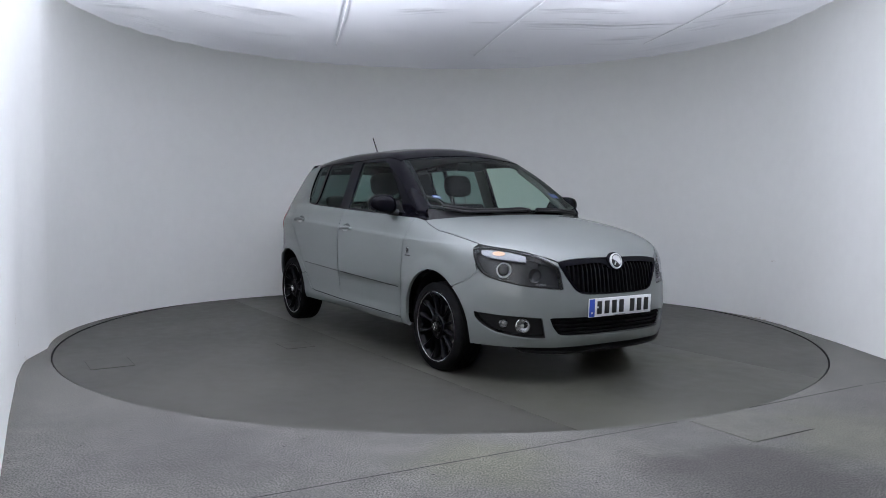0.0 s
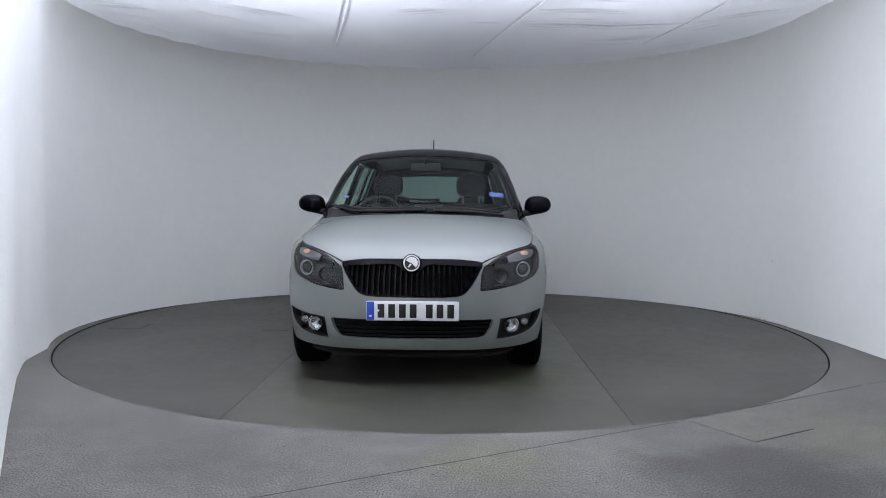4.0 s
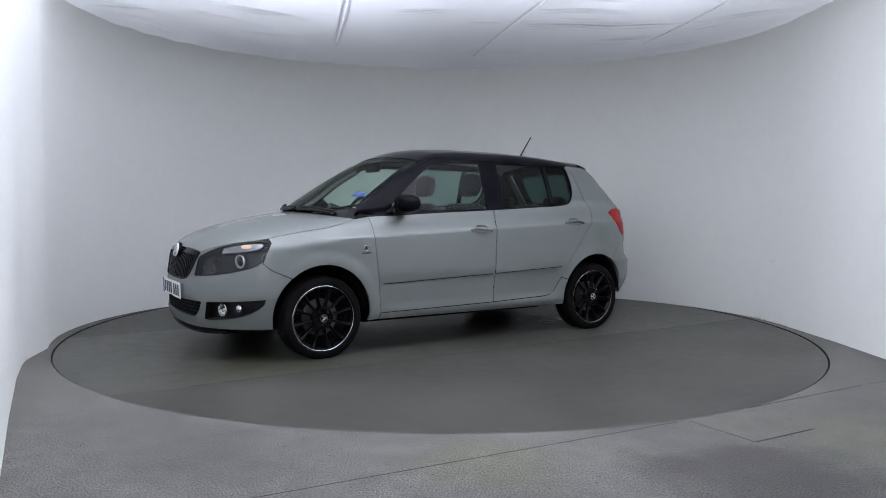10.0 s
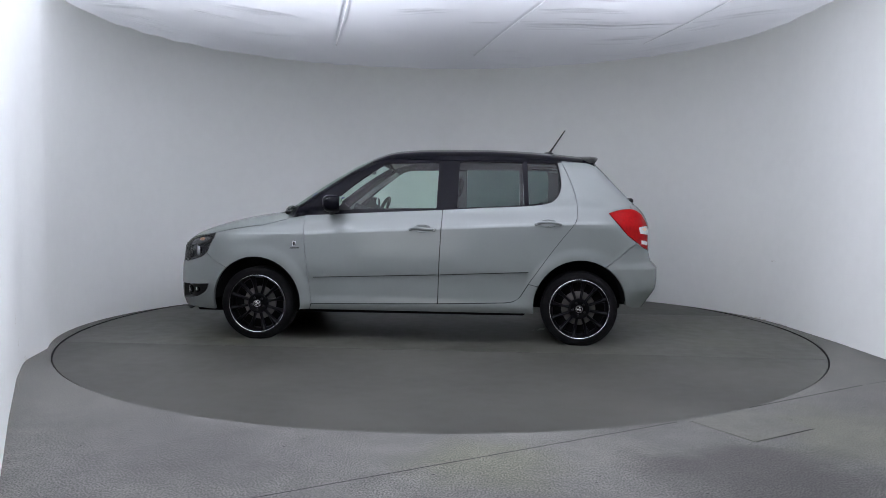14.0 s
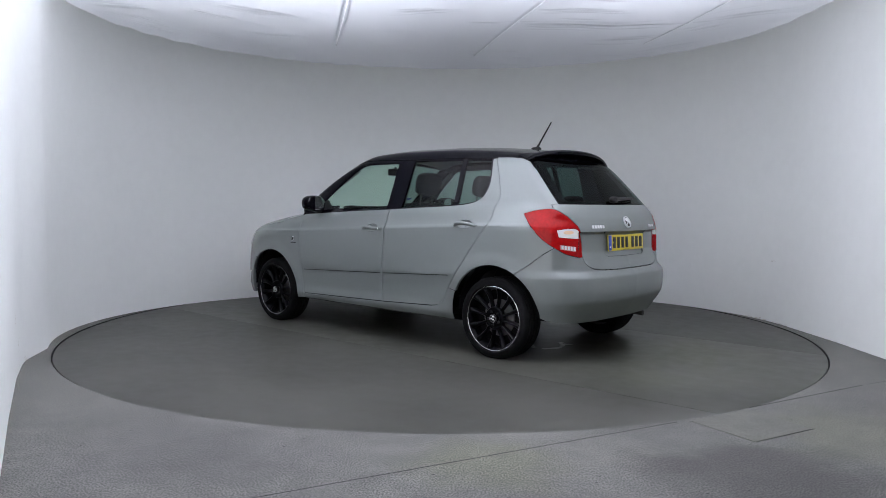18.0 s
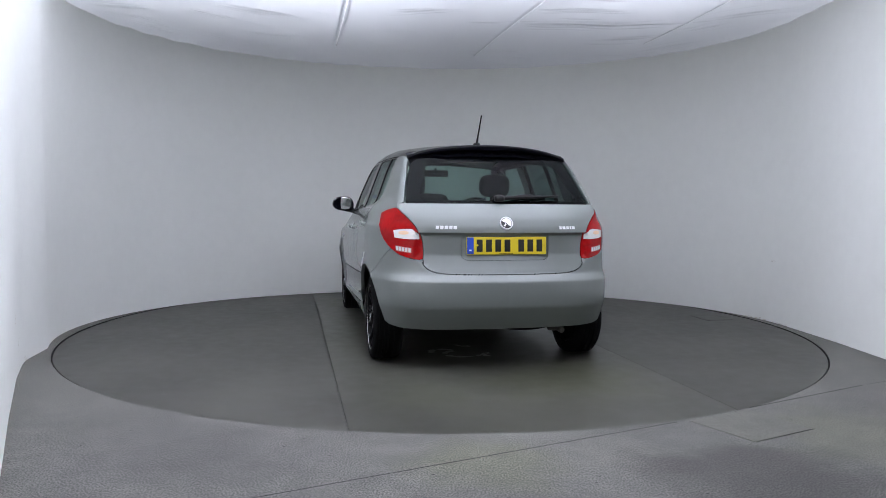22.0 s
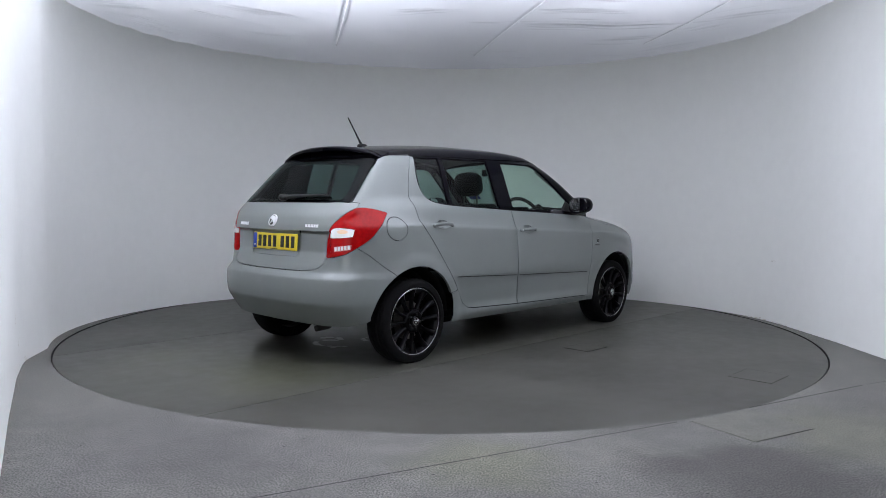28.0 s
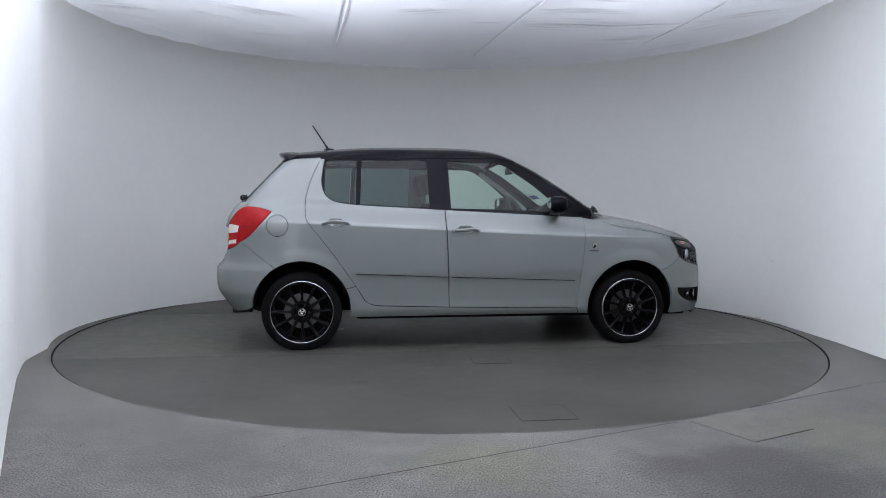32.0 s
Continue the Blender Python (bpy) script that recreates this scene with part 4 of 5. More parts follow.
def motions():
    rows = [(t, pose(0, 0, 0, 0, 0, a)) for t, a in TURN]
    walk(turntable, [(t, pose(*DISC_C, -.005, 0, 0, a)) for t, a in TURN])
    walk(car, rows)


def at(chart, u, v, off=0.0):
    """One point on the skin and the way out of it."""
    p = lift(chart, [(u, v)])
    n = grad(p)
    return Vector(p[0] + n[0] * off), Vector(n[0])


def facing(p, n, up=(0, 0, 1)):
    """A pose at p whose y axis points along n."""
    n = Vector(n).normalized()
    x = n.cross(Vector(up)).normalized()
    z = x.cross(n)
    return Matrix.Translation(p) @ Matrix((x, n, z)).transposed().to_4x4()


def moved(bm, m):
    bmesh.ops.transform(bm, matrix=m, verts=bm.verts)
    return bm


def scaled_ball(bm, m, seg=24, rings=14):
    bmesh.ops.create_uvsphere(bm, u_segments=seg, v_segments=rings, radius=1, matrix=m)


# ---- wheels ----
WR = .284


def build_wheels():
    """Black multi-spoke wheel with a silver rim ring; the outside looks along +y."""
    def one():
        w = None
        bm = bmesh.new()
        lathe(bm, [(.205, -.17), (.198, -.10), (.196, -.045), (.206, -.022), (.214, -.012), (.2185, -.0045)], 56)
        w = part("wheel", bm, ALLOY, car, "black multi-spoke wheel with a silver rim ring")
        bm = bmesh.new()
        pr = [(.205, -.178), (.222, -.192), (.250, -.194), (.269, -.186), (.279, -.170)]
        for k in range(4):
            y = -.155 + k * .033
            pr += [(WR, y), (WR, y + .023), (WR - .007, y + .026), (WR - .007, y + .030)]
        pr += [(WR, -.026), (.280, -.014), (.268, -.003), (.249, .004), (.232, .003), (.2226, -.004), (.2215, -.012)]
        lathe(bm, pr, 72)
        part("tyre", bm, RUBBER, w, "black rubber tyre", angle=30)
        bm = bmesh.new()
        lathe(bm, [(.2180, -.0060), (.2188, -.0036), (.2205, -.0026), (.2224, -.0036)], 72)
        part("rim_ring", bm, SILVER, w, "thin machined silver rim ring")
        bm = bmesh.new()
        lathe(bm, [(.205, -.10), (.10, -.105), (.0, -.11)], 40)
        part("brake_shield", bm, LINER, w)
        bm = bmesh.new()
        lathe(bm, [(.128, -.088), (.128, -.078), (.075, -.078), (.074, -.066), (.02, -.066)], 40)
        part("brake_disc", bm, STEEL, w, "grey steel brake disc")
        bm = bmesh.new()
        lathe(bm, [(.080, -.044), (.079, -.024), (.074, -.018), (.056, -.016), (.040, -.022), (.036, -.026), (0, -.026)], 48)
        part("hub", bm, ALLOY, w, "gloss black hub plate")
        # a spoke that narrows from the hub, flares at the rim and carries a sharp spine
        sv, n = [], 9
        for i in range(n):
            t = i / (n - 1)
            r = .058 + t * .152
            hw = .0125 - .0035 * math.sin(t * math.pi) + .012 * t ** 3
            y = -.018 - .012 * math.sin(t * math.pi) + .009 * t
            sv += [(-hw, y - .030, r), (-hw * .9, y - .008, r), (-hw * .35, y - .001, r), (0, y + .002, r), (hw * .35, y - .001, r), (hw * .9, y - .008, r), (hw, y - .030, r)]
        faces = [(i * 7 + k, i * 7 + k + 1, (i + 1) * 7 + k + 1, (i + 1) * 7 + k) for i in range(n - 1) for k in range(6)]
        sp = mesh_ob("spoke", sv, faces, ALLOY, w, smooth=True)
        for k in range(1, 12):
            q = new("spoke", sp.data)
            q.parent = w
            q.rotation_euler = (0, 2 * math.pi * k / 12, 0)
        bm = bmesh.new()
        lathe(bm, [(.009, -.03), (.009, -.006), (.006, -.003), (0, -.003)], 10, "y", (.048, -.004, 0))
        bolt = part("wheel_bolt", bm, SATIN, w)
        for k in range(1, 5):
            q = new("wheel_bolt", bolt.data)
            q.parent = w
            q.rotation_euler = (0, 2 * math.pi * k / 5, 0)
        bm = bmesh.new()
        lathe(bm, [(.030, -.012), (.030, -.005), (.027, -.003), (0, -.002)], 32)
        cap = part("hub_cap", bm, SATIN, w, "dark hub cap with a silver emblem shape")
        bm = bmesh.new()
        lathe(bm, [(.027, -.004), (.0265, .0005), (.022, .0005), (.0215, -.004)], 32)
        for a in (20, 140, 260):
            box(bm, -.0075, .0075, -.002, .0015, .002, .019, .001, Matrix.Rotation(radians(a), 4, "Y"))
        part("emblem", bm, SILVER, w, "plain silver emblem shape")
        return w
    w = one()
    turns = iter((12, 47, 80, 31))
    first = True
    for x in (1.2325, -1.2325):
        for s in (1, -1):
            m = pose(x, s * .792, WR - .014, 0, 0, 0 if s > 0 else 180) @ Matrix.Rotation(radians(next(turns)), 4, "Y")
            if first:
                w.matrix_basis = m
                first = False
            else:
                copy_thing(w, m)


def build_under():
    for cx in (FA[0], RA[0]):
        for s in (1, -1):
            bm = bmesh.new()
            n = 26
            rows = []
            for i in range(n + 1):
                a = radians(2 + 176 * i / n)
                c, z = cx + .340 * math.cos(a), .290 + .348 * math.sin(a)
                rows.append([bm.verts.new((c, s * y, z)) for y in (.50, .752)] + [bm.verts.new((cx + .02 * math.cos(a), s * .50, .290 + .02 * math.sin(a)))])
            for a, b in zip(rows, rows[1:]):
                bm.faces.new((a[0], a[1], b[1], b[0]))
                bm.faces.new((a[0], b[0], b[2], a[2]))
            part("wheel_arch_liner", bm, LINER, car, "black plastic wheel arch liner")
    bm = bmesh.new()
    box(bm, -.84, .84, -.56, .56, .178, .245, .02)
    box(bm, .80, 1.84, -.48, .48, .165, .27, .02)
    box(bm, -1.58, -.80, -.48, .48, .235, .30, .02)
    part("underbody", bm, LINER, car, "dark underbody tray")
    bm = bmesh.new()
    box(bm, .98, 1.88, -.49, .49, .25, .72, .05)
    part("engine_block", bm, LINER, car, "dark engine bay behind the grilles")
    bm = bmesh.new()
    box(bm, .93, .99, -.66, .66, .25, .90, .02)
    part("bulkhead", bm, LINER, car)
    bm = bmesh.new()
    box(bm, -1.70, -1.30, -.49, .49, .27, .93, .04)
    box(bm, -.86, .84, -.68, .68, .245, .30, .02)
    part("cabin_floor", bm, LINER, car, "dark carpet floor and boot")
    # axles, suspension arms and the silencer with its tail pipe
    bm = bmesh.new()
    tube(bm, [(1.2325, -.62, .26), (1.2325, .62, .26)], .022)
    part("front_axle", bm, LINER, car)
    bm = bmesh.new()
    tube(bm, [(-1.2325, -.62, .25), (-1.15, -.3, .24), (-1.15, .3, .24), (-1.2325, .62, .25)], .035)
    part("rear_axle", bm, LINER, car)
    bm = bmesh.new()
    scaled_ball(bm, Matrix.Translation((-1.56, -.20, .250)) @ Matrix.Diagonal((.08, .20, .040, 1)))
    part("silencer", bm, LINER, car, "dark silencer box")
    bm = bmesh.new()
    tube(bm, [(-1.62, -.36, .235), (-1.68, -.40, .240), (-1.74, -.40, .238), (-1.755, -.40, .236)], .02, 14)
    part("tail_pipe", bm, STEEL_RIM, car, "dull steel tail pipe")
    for s in (1, -1):
        bm = bmesh.new()
        tube(bm, [(1.0, s * .6, .22), (1.2, s * .60, .215)], .012)
        part("brake_hose", bm, LINER, car)


build_wheels()
build_under()


# ---- lamps ----
def build_headlamps():
    for s in (1, -1):
        loop = LIGHT if s > 0 else mirror(LIGHT)
        lens = patch("headlamp", "nose", loop, LENS, car, "clear smoked headlamp lens", gap=.003, thick=0, res=.03)
        lens.visible_shadow = False
        patch("headlamp_housing", "nose", loop, LAMP_DARK, lens, "dark smoked lamp housing", gap=.002, depth=-.055, thick=-.053, res=.03)
        patch("headlamp_seal", "nose", loop, SATIN, lens, "", holes=[inset(tidy(loop), .008)], gap=.001, depth=-.002, thick=.01, res=.03)
        p, n = at("nose", s * .715, .668, -.030)
        m = facing(p, Vector((.93, s * .36, -.02)))
        bm = bmesh.new()
        lathe(bm, [(.046, .010), (.044, .015), (.038, .014), (.036, -.005)], 40)
        part("projector_ring", moved(bm, m), LAMP_RING, lens, "bright ring round the projector lens")
        bm = bmesh.new()
        scaled_ball(bm, Matrix.Diagonal((.034, .018, .034, 1)))
        part("projector_lens", moved(bm, m), CHROME_DARK, lens, "dark glass projector")
        # indicator reflector with its amber bulb along the upper edge
        fl2 = (lambda q: np.array(q, float)) if s > 0 else (lambda q: mirror(q))
        top = flow([(.855, .781), (.80, .787), (.73, .783), (.65, .770), (.58, .752)], 3)
        low = flow([(.58, .716), (.64, .722), (.70, .727), (.80, .741), (.85, .760)], 3)
        patch("indicator_reflector", "nose", fl2(np.vstack([top, low])), LAMP_SILVER, lens, "silver indicator reflector", gap=0, depth=-.012, thick=.02, res=.03)
        patch("indicator_bulb", "nose", fl2(oval(.742, .7650, .038, .0125)), AMBER, lens, "pale amber indicator bulb", gap=0, depth=-.009, thick=.006, res=.015)
        # main beam bowl and chrome blade at the foot
        p, n = at("nose", s * .535, .640, -.040)
        bm = bmesh.new()
        lathe(bm, [(.042, .012), (.036, -.006), (.02, -.014), (0, -.016)], 32)
        part("main_beam_bowl", moved(bm, facing(p, Vector((.97, s * .22, 0)))), LAMP_DARK, lens)
        p, n = at("nose", s * .50, .588, -.020)
        bm = bmesh.new()
        for k in range(3):
            box(bm, -.03 + k * .022, -.016 + k * .022, -.004, .004, -.006, .004, .002)
        part("lamp_blade", moved(bm, facing(p, n)), LAMP_SILVER, lens)
        # fog lamp pocket
        fl = SKIN["fog"] if s > 0 else mirror(SKIN["fog"])[::-1]
        pk = patch("fog_lamp_pocket", "nose", fl, SATIN, car, "black fog lamp surround", gap=-.001, depth=-.048, thick=-.047, res=.04)
        for u, z, r, nm in ((.600, .343, .043, "fog_lamp"), (.715, .355, .024, "daytime_lamp")):
            p, n = at("nose", s * u, z, -.030)
            m = facing(p, Vector((.95, s * .31, 0)))
            bm = bmesh.new()
            lathe(bm, [(r * 1.10, .009), (r, .013), (r * .97, .004), (r * .7, -.010), (r * .3, -.016), (0, -.017)], 32)
            part(nm, moved(bm, m), FOG_BOWL, pk, "round lamp with bright reflector")
            bm = bmesh.new()
            scaled_ball(bm, Matrix.Translation((0, -.004, 0)) @ Matrix.Diagonal((r * .28, .012, r * .28, 1)), 12, 8)
            part(nm + "_bulb", moved(bm, m), LAMP_WHITE, pk)
            bm = bmesh.new()
            lathe(bm, [(r * .99, .009), (r * .6, .014), (0, .016)], 28)
            part(nm + "_glass", moved(bm, m), LENS, pk).visible_shadow = False
        # pale lower edge of the pocket
        low = flow([(.885, .408), (.868, .372), (.815, .333), (.74, .303), (.64, .285), (.52, .2745), (.47, .2755)], 4)
        low2 = low + np.array([.006, -.006])
        lp = np.vstack([low, low2[::-1]])
        patch("bumper_blade", "nose", lp if s > 0 else mirror(lp)[::-1], PAINT, car, gap=0, depth=.004, thick=.012, res=.03)


def build_tail_lamps():
    for s in (1, -1):
        fl = (lambda q: np.array(q, float)) if s > 0 else (lambda q: mirror(q))
        w = np.vstack([flow([(.800, .882), (.724, .891), (.662, .889), (.632, .862)], 3), [(.627, .829)], flow([(.66, .828), (.724, .831), (.788, .838)], 3)])
        rib = np.array([(.664, .742), (.776, .757), (.780, .788), (.664, .775)])
        lamp = patch("tail_lamp", "tail", fl(TL), RED, car, "red tail lamp with white windows", holes=[fl(w), fl(rib)], gap=.0015, depth=.003, thick=.02, res=.022)
        patch("indicator_window", "tail", fl(w), LAMP_WHITE, lamp, "white indicator window", gap=.0005, depth=.0025, thick=.01, res=.02)
        patch("reversing_window", "tail", fl(rib), RED_PALE, lamp, "pinkish ribbed reversing window", gap=.0005, depth=.001, thick=.01, res=.02)
        patch("amber_bulb", "tail", fl(oval(.72, .868, .036, .012)), AMBER_SOFT, lamp, gap=0, depth=.0045, thick=.004, res=.015)
        for k in range(5):
            u = .669 + k * .0215
            v = .0028 * k
            patch("reversing_rib", "tail", fl([(u, .747 + v), (u + .014, .749 + v), (u + .014, .773 + v), (u, .772 + v)]), LAMP_WHITE, lamp, gap=0, depth=.0035, thick=.004, res=.012)


FOG_BOWL = mat("fog_lamp_bowl", (.62, .63, .64), .25, 1, 0, .5, 60)
RED_PALE = mat("pink_lamp_plastic", (.62, .20, .20), .2)
CHROME_DARK = mat("dark_projector_glass", (.05, .052, .056), .12, .2)
SILVER_PALE = mat("pale_silver", (.72, .725, .73), .3, .35)
AMBER_SOFT = mat("pale_amber_bulb", (.78, .52, .33), .3, 0, 1.0)
build_headlamps()
build_tail_lamps()


# ---- grilles, plates and badges ----
def emblem(name, p, n, r, parent):
    m = facing(p, n)
    bm = bmesh.new()
    lathe(bm, [(r, -.012), (r, .002), (r * .96, .005), (r * .86, .005), (r * .84, .001)], 40)
    e = part(name, moved(bm, m), SILVER_PALE, parent, "round chrome emblem ring")
    bm = bmesh.new()
    lathe(bm, [(r * .86, .001), (0, .0025)], 32)
    part("emblem_disc", moved(bm, m), INK, e, "black emblem field")
    bm = bmesh.new()
    arcp = [(.74 * math.cos(radians(k)), .74 * math.sin(radians(k))) for k in range(25, 226, 10)]
    arcp += [(-.30, -.34), (-.02, -.02), (.30, .10)]
    lo = [bm.verts.new((r * x, .001, r * z)) for x, z in arcp]
    up = [bm.verts.new((r * x, .0048, r * z)) for x, z in arcp]
    bm.faces.new(lo)
    bm.faces.new(up[::-1])
    for k in range(len(lo)):
        bm.faces.new((lo[k], lo[(k + 1) % len(lo)], up[(k + 1) % len(lo)], up[k]))
    box(bm, -r * .10, r * .10, .001, .0048, -r * .66, -r * .14, r * .04, Matrix.Rotation(radians(-38), 4, "Y"))
    part("emblem_shape", moved(bm, m), SILVER_PALE, e, "plain chrome emblem shape")


def build_grilles():
    # upper grille
    top = drop("nose", lift("top", flow([(1.948, .40), (1.957, .30), (1.966, .15), (1.970, 0), (1.966, -.15), (1.957, -.30), (1.948, -.40)], 4)))
    low = flow([(.392, .690), (.378, .668), (.345, .615), (.30, .556), (.262, .534), (.20, .526), (.1, .524), (0, .524)], 4)
    outer = np.vstack([top, mirror(low)[:-1], low[::-1]])
    ins = np.vstack([flow([(.352, .690), (.25, .697), (.12, .703), (.075, .690), (.05, .668), (0, .660)], 4), mirror(flow([(.352, .690), (.25, .697), (.12, .703), (.075, .690), (.05, .668), (0, .660)], 4))[::-1][1:],
                     mirror(flow([(.352, .672), (.325, .615), (.285, .562), (.25, .544), (.15, .536), (0, .535)], 4)), flow([(.352, .672), (.325, .615), (.285, .562), (.25, .544), (.15, .536), (0, .535)], 4)[::-1][1:]])
    fr = patch("grille_frame", "nose", outer, BLACK, car, "gloss black grille surround", holes=[ins], gap=.002, depth=.004, thick=.03, res=.022)
    patch("grille_backing", "nose", ins, LINER, fr, gap=-.01, depth=-.038, thick=0, res=.06)
    lo_c = curve([0, .15, .25, .285, .325, .36], [.534, .535, .543, .56, .613, .68])
    hi_c = curve([0, .05, .075, .12, .25, .36], [.660, .668, .690, .703, .697, .690])
    for k in range(-11, 12):
        u = k * .0305
        if abs(u) > .345:
            continue
        z0, z1 = float(lo_c(abs(u))) - .004, float(hi_c(abs(u))) + .004
        zs = np.linspace(z0, z1, 5)
        v, f = [], []
        for z in zs:
            p, n = at("nose", u, z, -.006)
            d = Vector((-n.y, n.x, 0)).normalized()
            v += [p - d * .0055 - n * .026, p - d * .0045, p + d * .0045, p + d * .0055 - n * .026]
        for i in range(4):
            for j in range(3):
                f.append((i * 4 + j, i * 4 + j + 1, i * 4 + j + 5, i * 4 + j + 4))
        mesh_ob("grille_slat", v, f, ALLOY, fr)
    p, n = at("nose", 0, .705, .016)
    bm = bmesh.new()
    lathe(bm, [(.056, -.02), (.054, -.004), (.050, 0), (0, .001)], 40)
    part("emblem_plinth", moved(bm, facing(p, Vector((.96, 0, .22)))), BLACK, fr)
    emblem("front_emblem", p + Vector((.006, 0, .001)), Vector((.96, 0, .22)), .047, car)
    # lower grille
    bk = patch("lower_grille", "nose", SKIN["lowg"], LINER, car, "black lower grille", gap=-.002, depth=-.045, thick=-.044, res=.06)
    for z in (.303, .327, .351, .375):
        e = float(np.interp(z, [.29, .34, .385], [.36, .425, .44]))
        patch("grille_bar", "nose", [(-e, z - .0055), (e, z - .0055), (e, z + .0055), (-e, z + .0055)], LINER, bk, gap=0, depth=-.012, thick=.025, res=.05)
    # chin lip
    lip = np.vstack([flow([(.62, .208), (.5, .200), (.3, .196), (0, .194)], 3), mirror(flow([(.62, .208), (.5, .200), (.3, .196), (0, .194)], 3))[::-1][1:],
                     mirror(flow([(.60, .194), (.5, .184), (.3, .180), (0, .178)], 3)), flow([(.60, .194), (.5, .184), (.3, .180), (0, .178)], 3)[::-1][1:]])
    patch("chin_lip", "nose", lip, SATIN, car, "black chin lip", gap=0, depth=.006, thick=.05, res=.04)
    # dark strip that puts in the shade between bumper and lip
    lip2 = np.vstack([flow([(.64, .220), (.5, .221), (.3, .221), (0, .221)], 3), mirror(flow([(.64, .220), (.5, .221), (.3, .221), (0, .221)], 3))[::-1][1:],
                      mirror(flow([(.64, .216), (.5, .211), (.3, .208), (0, .206)], 3)), flow([(.64, .216), (.5, .211), (.3, .208), (0, .206)], 3)[::-1][1:]])
    patch("lip_shadow_gap", "nose", lip2, LINER, car, gap=0, depth=-.014, thick=.02, res=.04)


def number_plate(name, m, base, label):
    """Plate with its blue band at the left end; what is written on it is left as plain bars."""
    bm = bmesh.new()
    box(bm, -.26, .26, -.004, .004, -.0555, .0555, .004)
    pl = part(name, moved(bm, m), base, car, label)
    bm = bmesh.new()
    box(bm, .214, .257, .0035, .0052, -.052, .052, .001)
    part("blue_band", moved(bm, m), PLATE_B, pl, "blue band")
    bm = bmesh.new()
    box(bm, .228, .243, .0045, .0062, -.034, -.024)
    part("band_mark", moved(bm, m), PLATE_W, pl)
    for x in (.176, .116, .056, -.004, -.094, -.154, -.214):
        bm = bmesh.new()
        box(bm, x - .019, x + .019, .0035, .0052, -.0385, .0385, .002)
        part("plate_bar", moved(bm, m), INK, pl, "plain black bar")
    bm = bmesh.new()
    box(bm, -.04, .05, .0035, .005, -.0525, -.049)
    part("maker_bar", moved(bm, m), INK, pl)
    for x in (.19, -.245):
        bm = bmesh.new()
        lathe(bm, [(.006, .003), (.006, .006), (0, .007)], 12, "y", (x, 0, .002))
        part("plate_screw", moved(bm, m), PLATE_W if base is PLATE_W else PLATE_Y, pl)


build_grilles()
number_plate("front_plate", pose(2.051, .008, .449, 0, -0, -90) @ pose(0, 0, 0, -2, 0, 0), PLATE_W, "white front plate with plain black bars")
number_plate("rear_plate", pose(-1.803, -.006, .790, 0, 0, 90) @ pose(0, 0, 0, 3, 0, 0), PLATE_Y, "yellow rear plate with plain black bars")
_p, _n = at("tail", 0, .930, .004)
emblem("rear_emblem", _p, _n, .042, car)


def lettering(chart, u0, z, widths, h, material, parent, name, step=1):
    """Chrome letters drawn as plain bars."""
    u = u0
    for w in widths:
        patch(name, chart, [(u, z), (u + w * step, z), (u + w * step, z + h), (u, z + h)], material, parent, "plain chrome bar", gap=0, depth=.0025, thick=.004, res=.05)
        u += (w + .007) * step


lettering("tail", .515, .893, [.022, .022, .024, .022, .024], .020, SILVER_PALE, car, "name_bar", -1)
lettering("tail", -.415, .893, [.018, .022, .020, .010, .022], .018, SILVER_PALE, car, "model_bar", -1)


# ---- outside fittings ----
def superball(bm, m, e=.6, seg=28, rings=18):
    """A rounded block: a ball pushed towards a box."""
    r = bmesh.ops.create_uvsphere(bm, u_segments=seg, v_segments=rings, radius=1)
    for v in r["verts"]:
        v.co = m @ Vector([math.copysign(abs(c) ** e, c) for c in v.co])


def build_mirrors():
    for s in (1, -1):
        bm = bmesh.new()
        superball(bm, Matrix.Identity(4), .72)
        for v in bm.verts:
            x, y, z = v.co
            x = max(x, -.62)
            y2 = y * (1 - .10 * max(z, 0)) + .06 * x
            v.co = Vector((.624 + x * .082 - (.02 * y if y > 0 else 0), s * (.845 + y2 * .097), 1.046 + z * .067 * (1 - .12 * y) + .006 * y))
        body_m = part("door_mirror", bm, BLACK, car, "gloss black door mirror")
        bm = bmesh.new()
        superball(bm, Matrix.Translation((.5695, s * .850, 1.049)) @ Matrix.Diagonal((.002, .085, .056, 1)), .75, 24, 12)
        part("mirror_glass", bm, CHROME, body_m, "mirror glass")
        bm = bmesh.new()
        tube(bm, [(.655, s * .74, .985), (.65, s * .78, .988), (.635, s * .83, .998), (.63, s * .86, 1.01)], [.026, .022, .020, .022], 12)
        part("mirror_arm", bm, SATIN, body_m, "black mirror arm")
        bm = bmesh.new()
        pts = [at("side_l" if s > 0 else "side_r", x, z, .004)[0] for x, z in ((.73, .985), (.50, .998), (.60, 1.075))]
        qts = [p - Vector((0, s * .02, 0)) for p in pts]
        a, b = [bm.verts.new(p) for p in pts], [bm.verts.new(p) for p in qts]
        bm.faces.new(a)
        bm.faces.new(b[::-1])
        for i in range(3):
            bm.faces.new((a[i], a[(i + 1) % 3], b[(i + 1) % 3], b[i]))
        part("mirror_base", bm, SATIN, body_m, "black triangular mirror base")


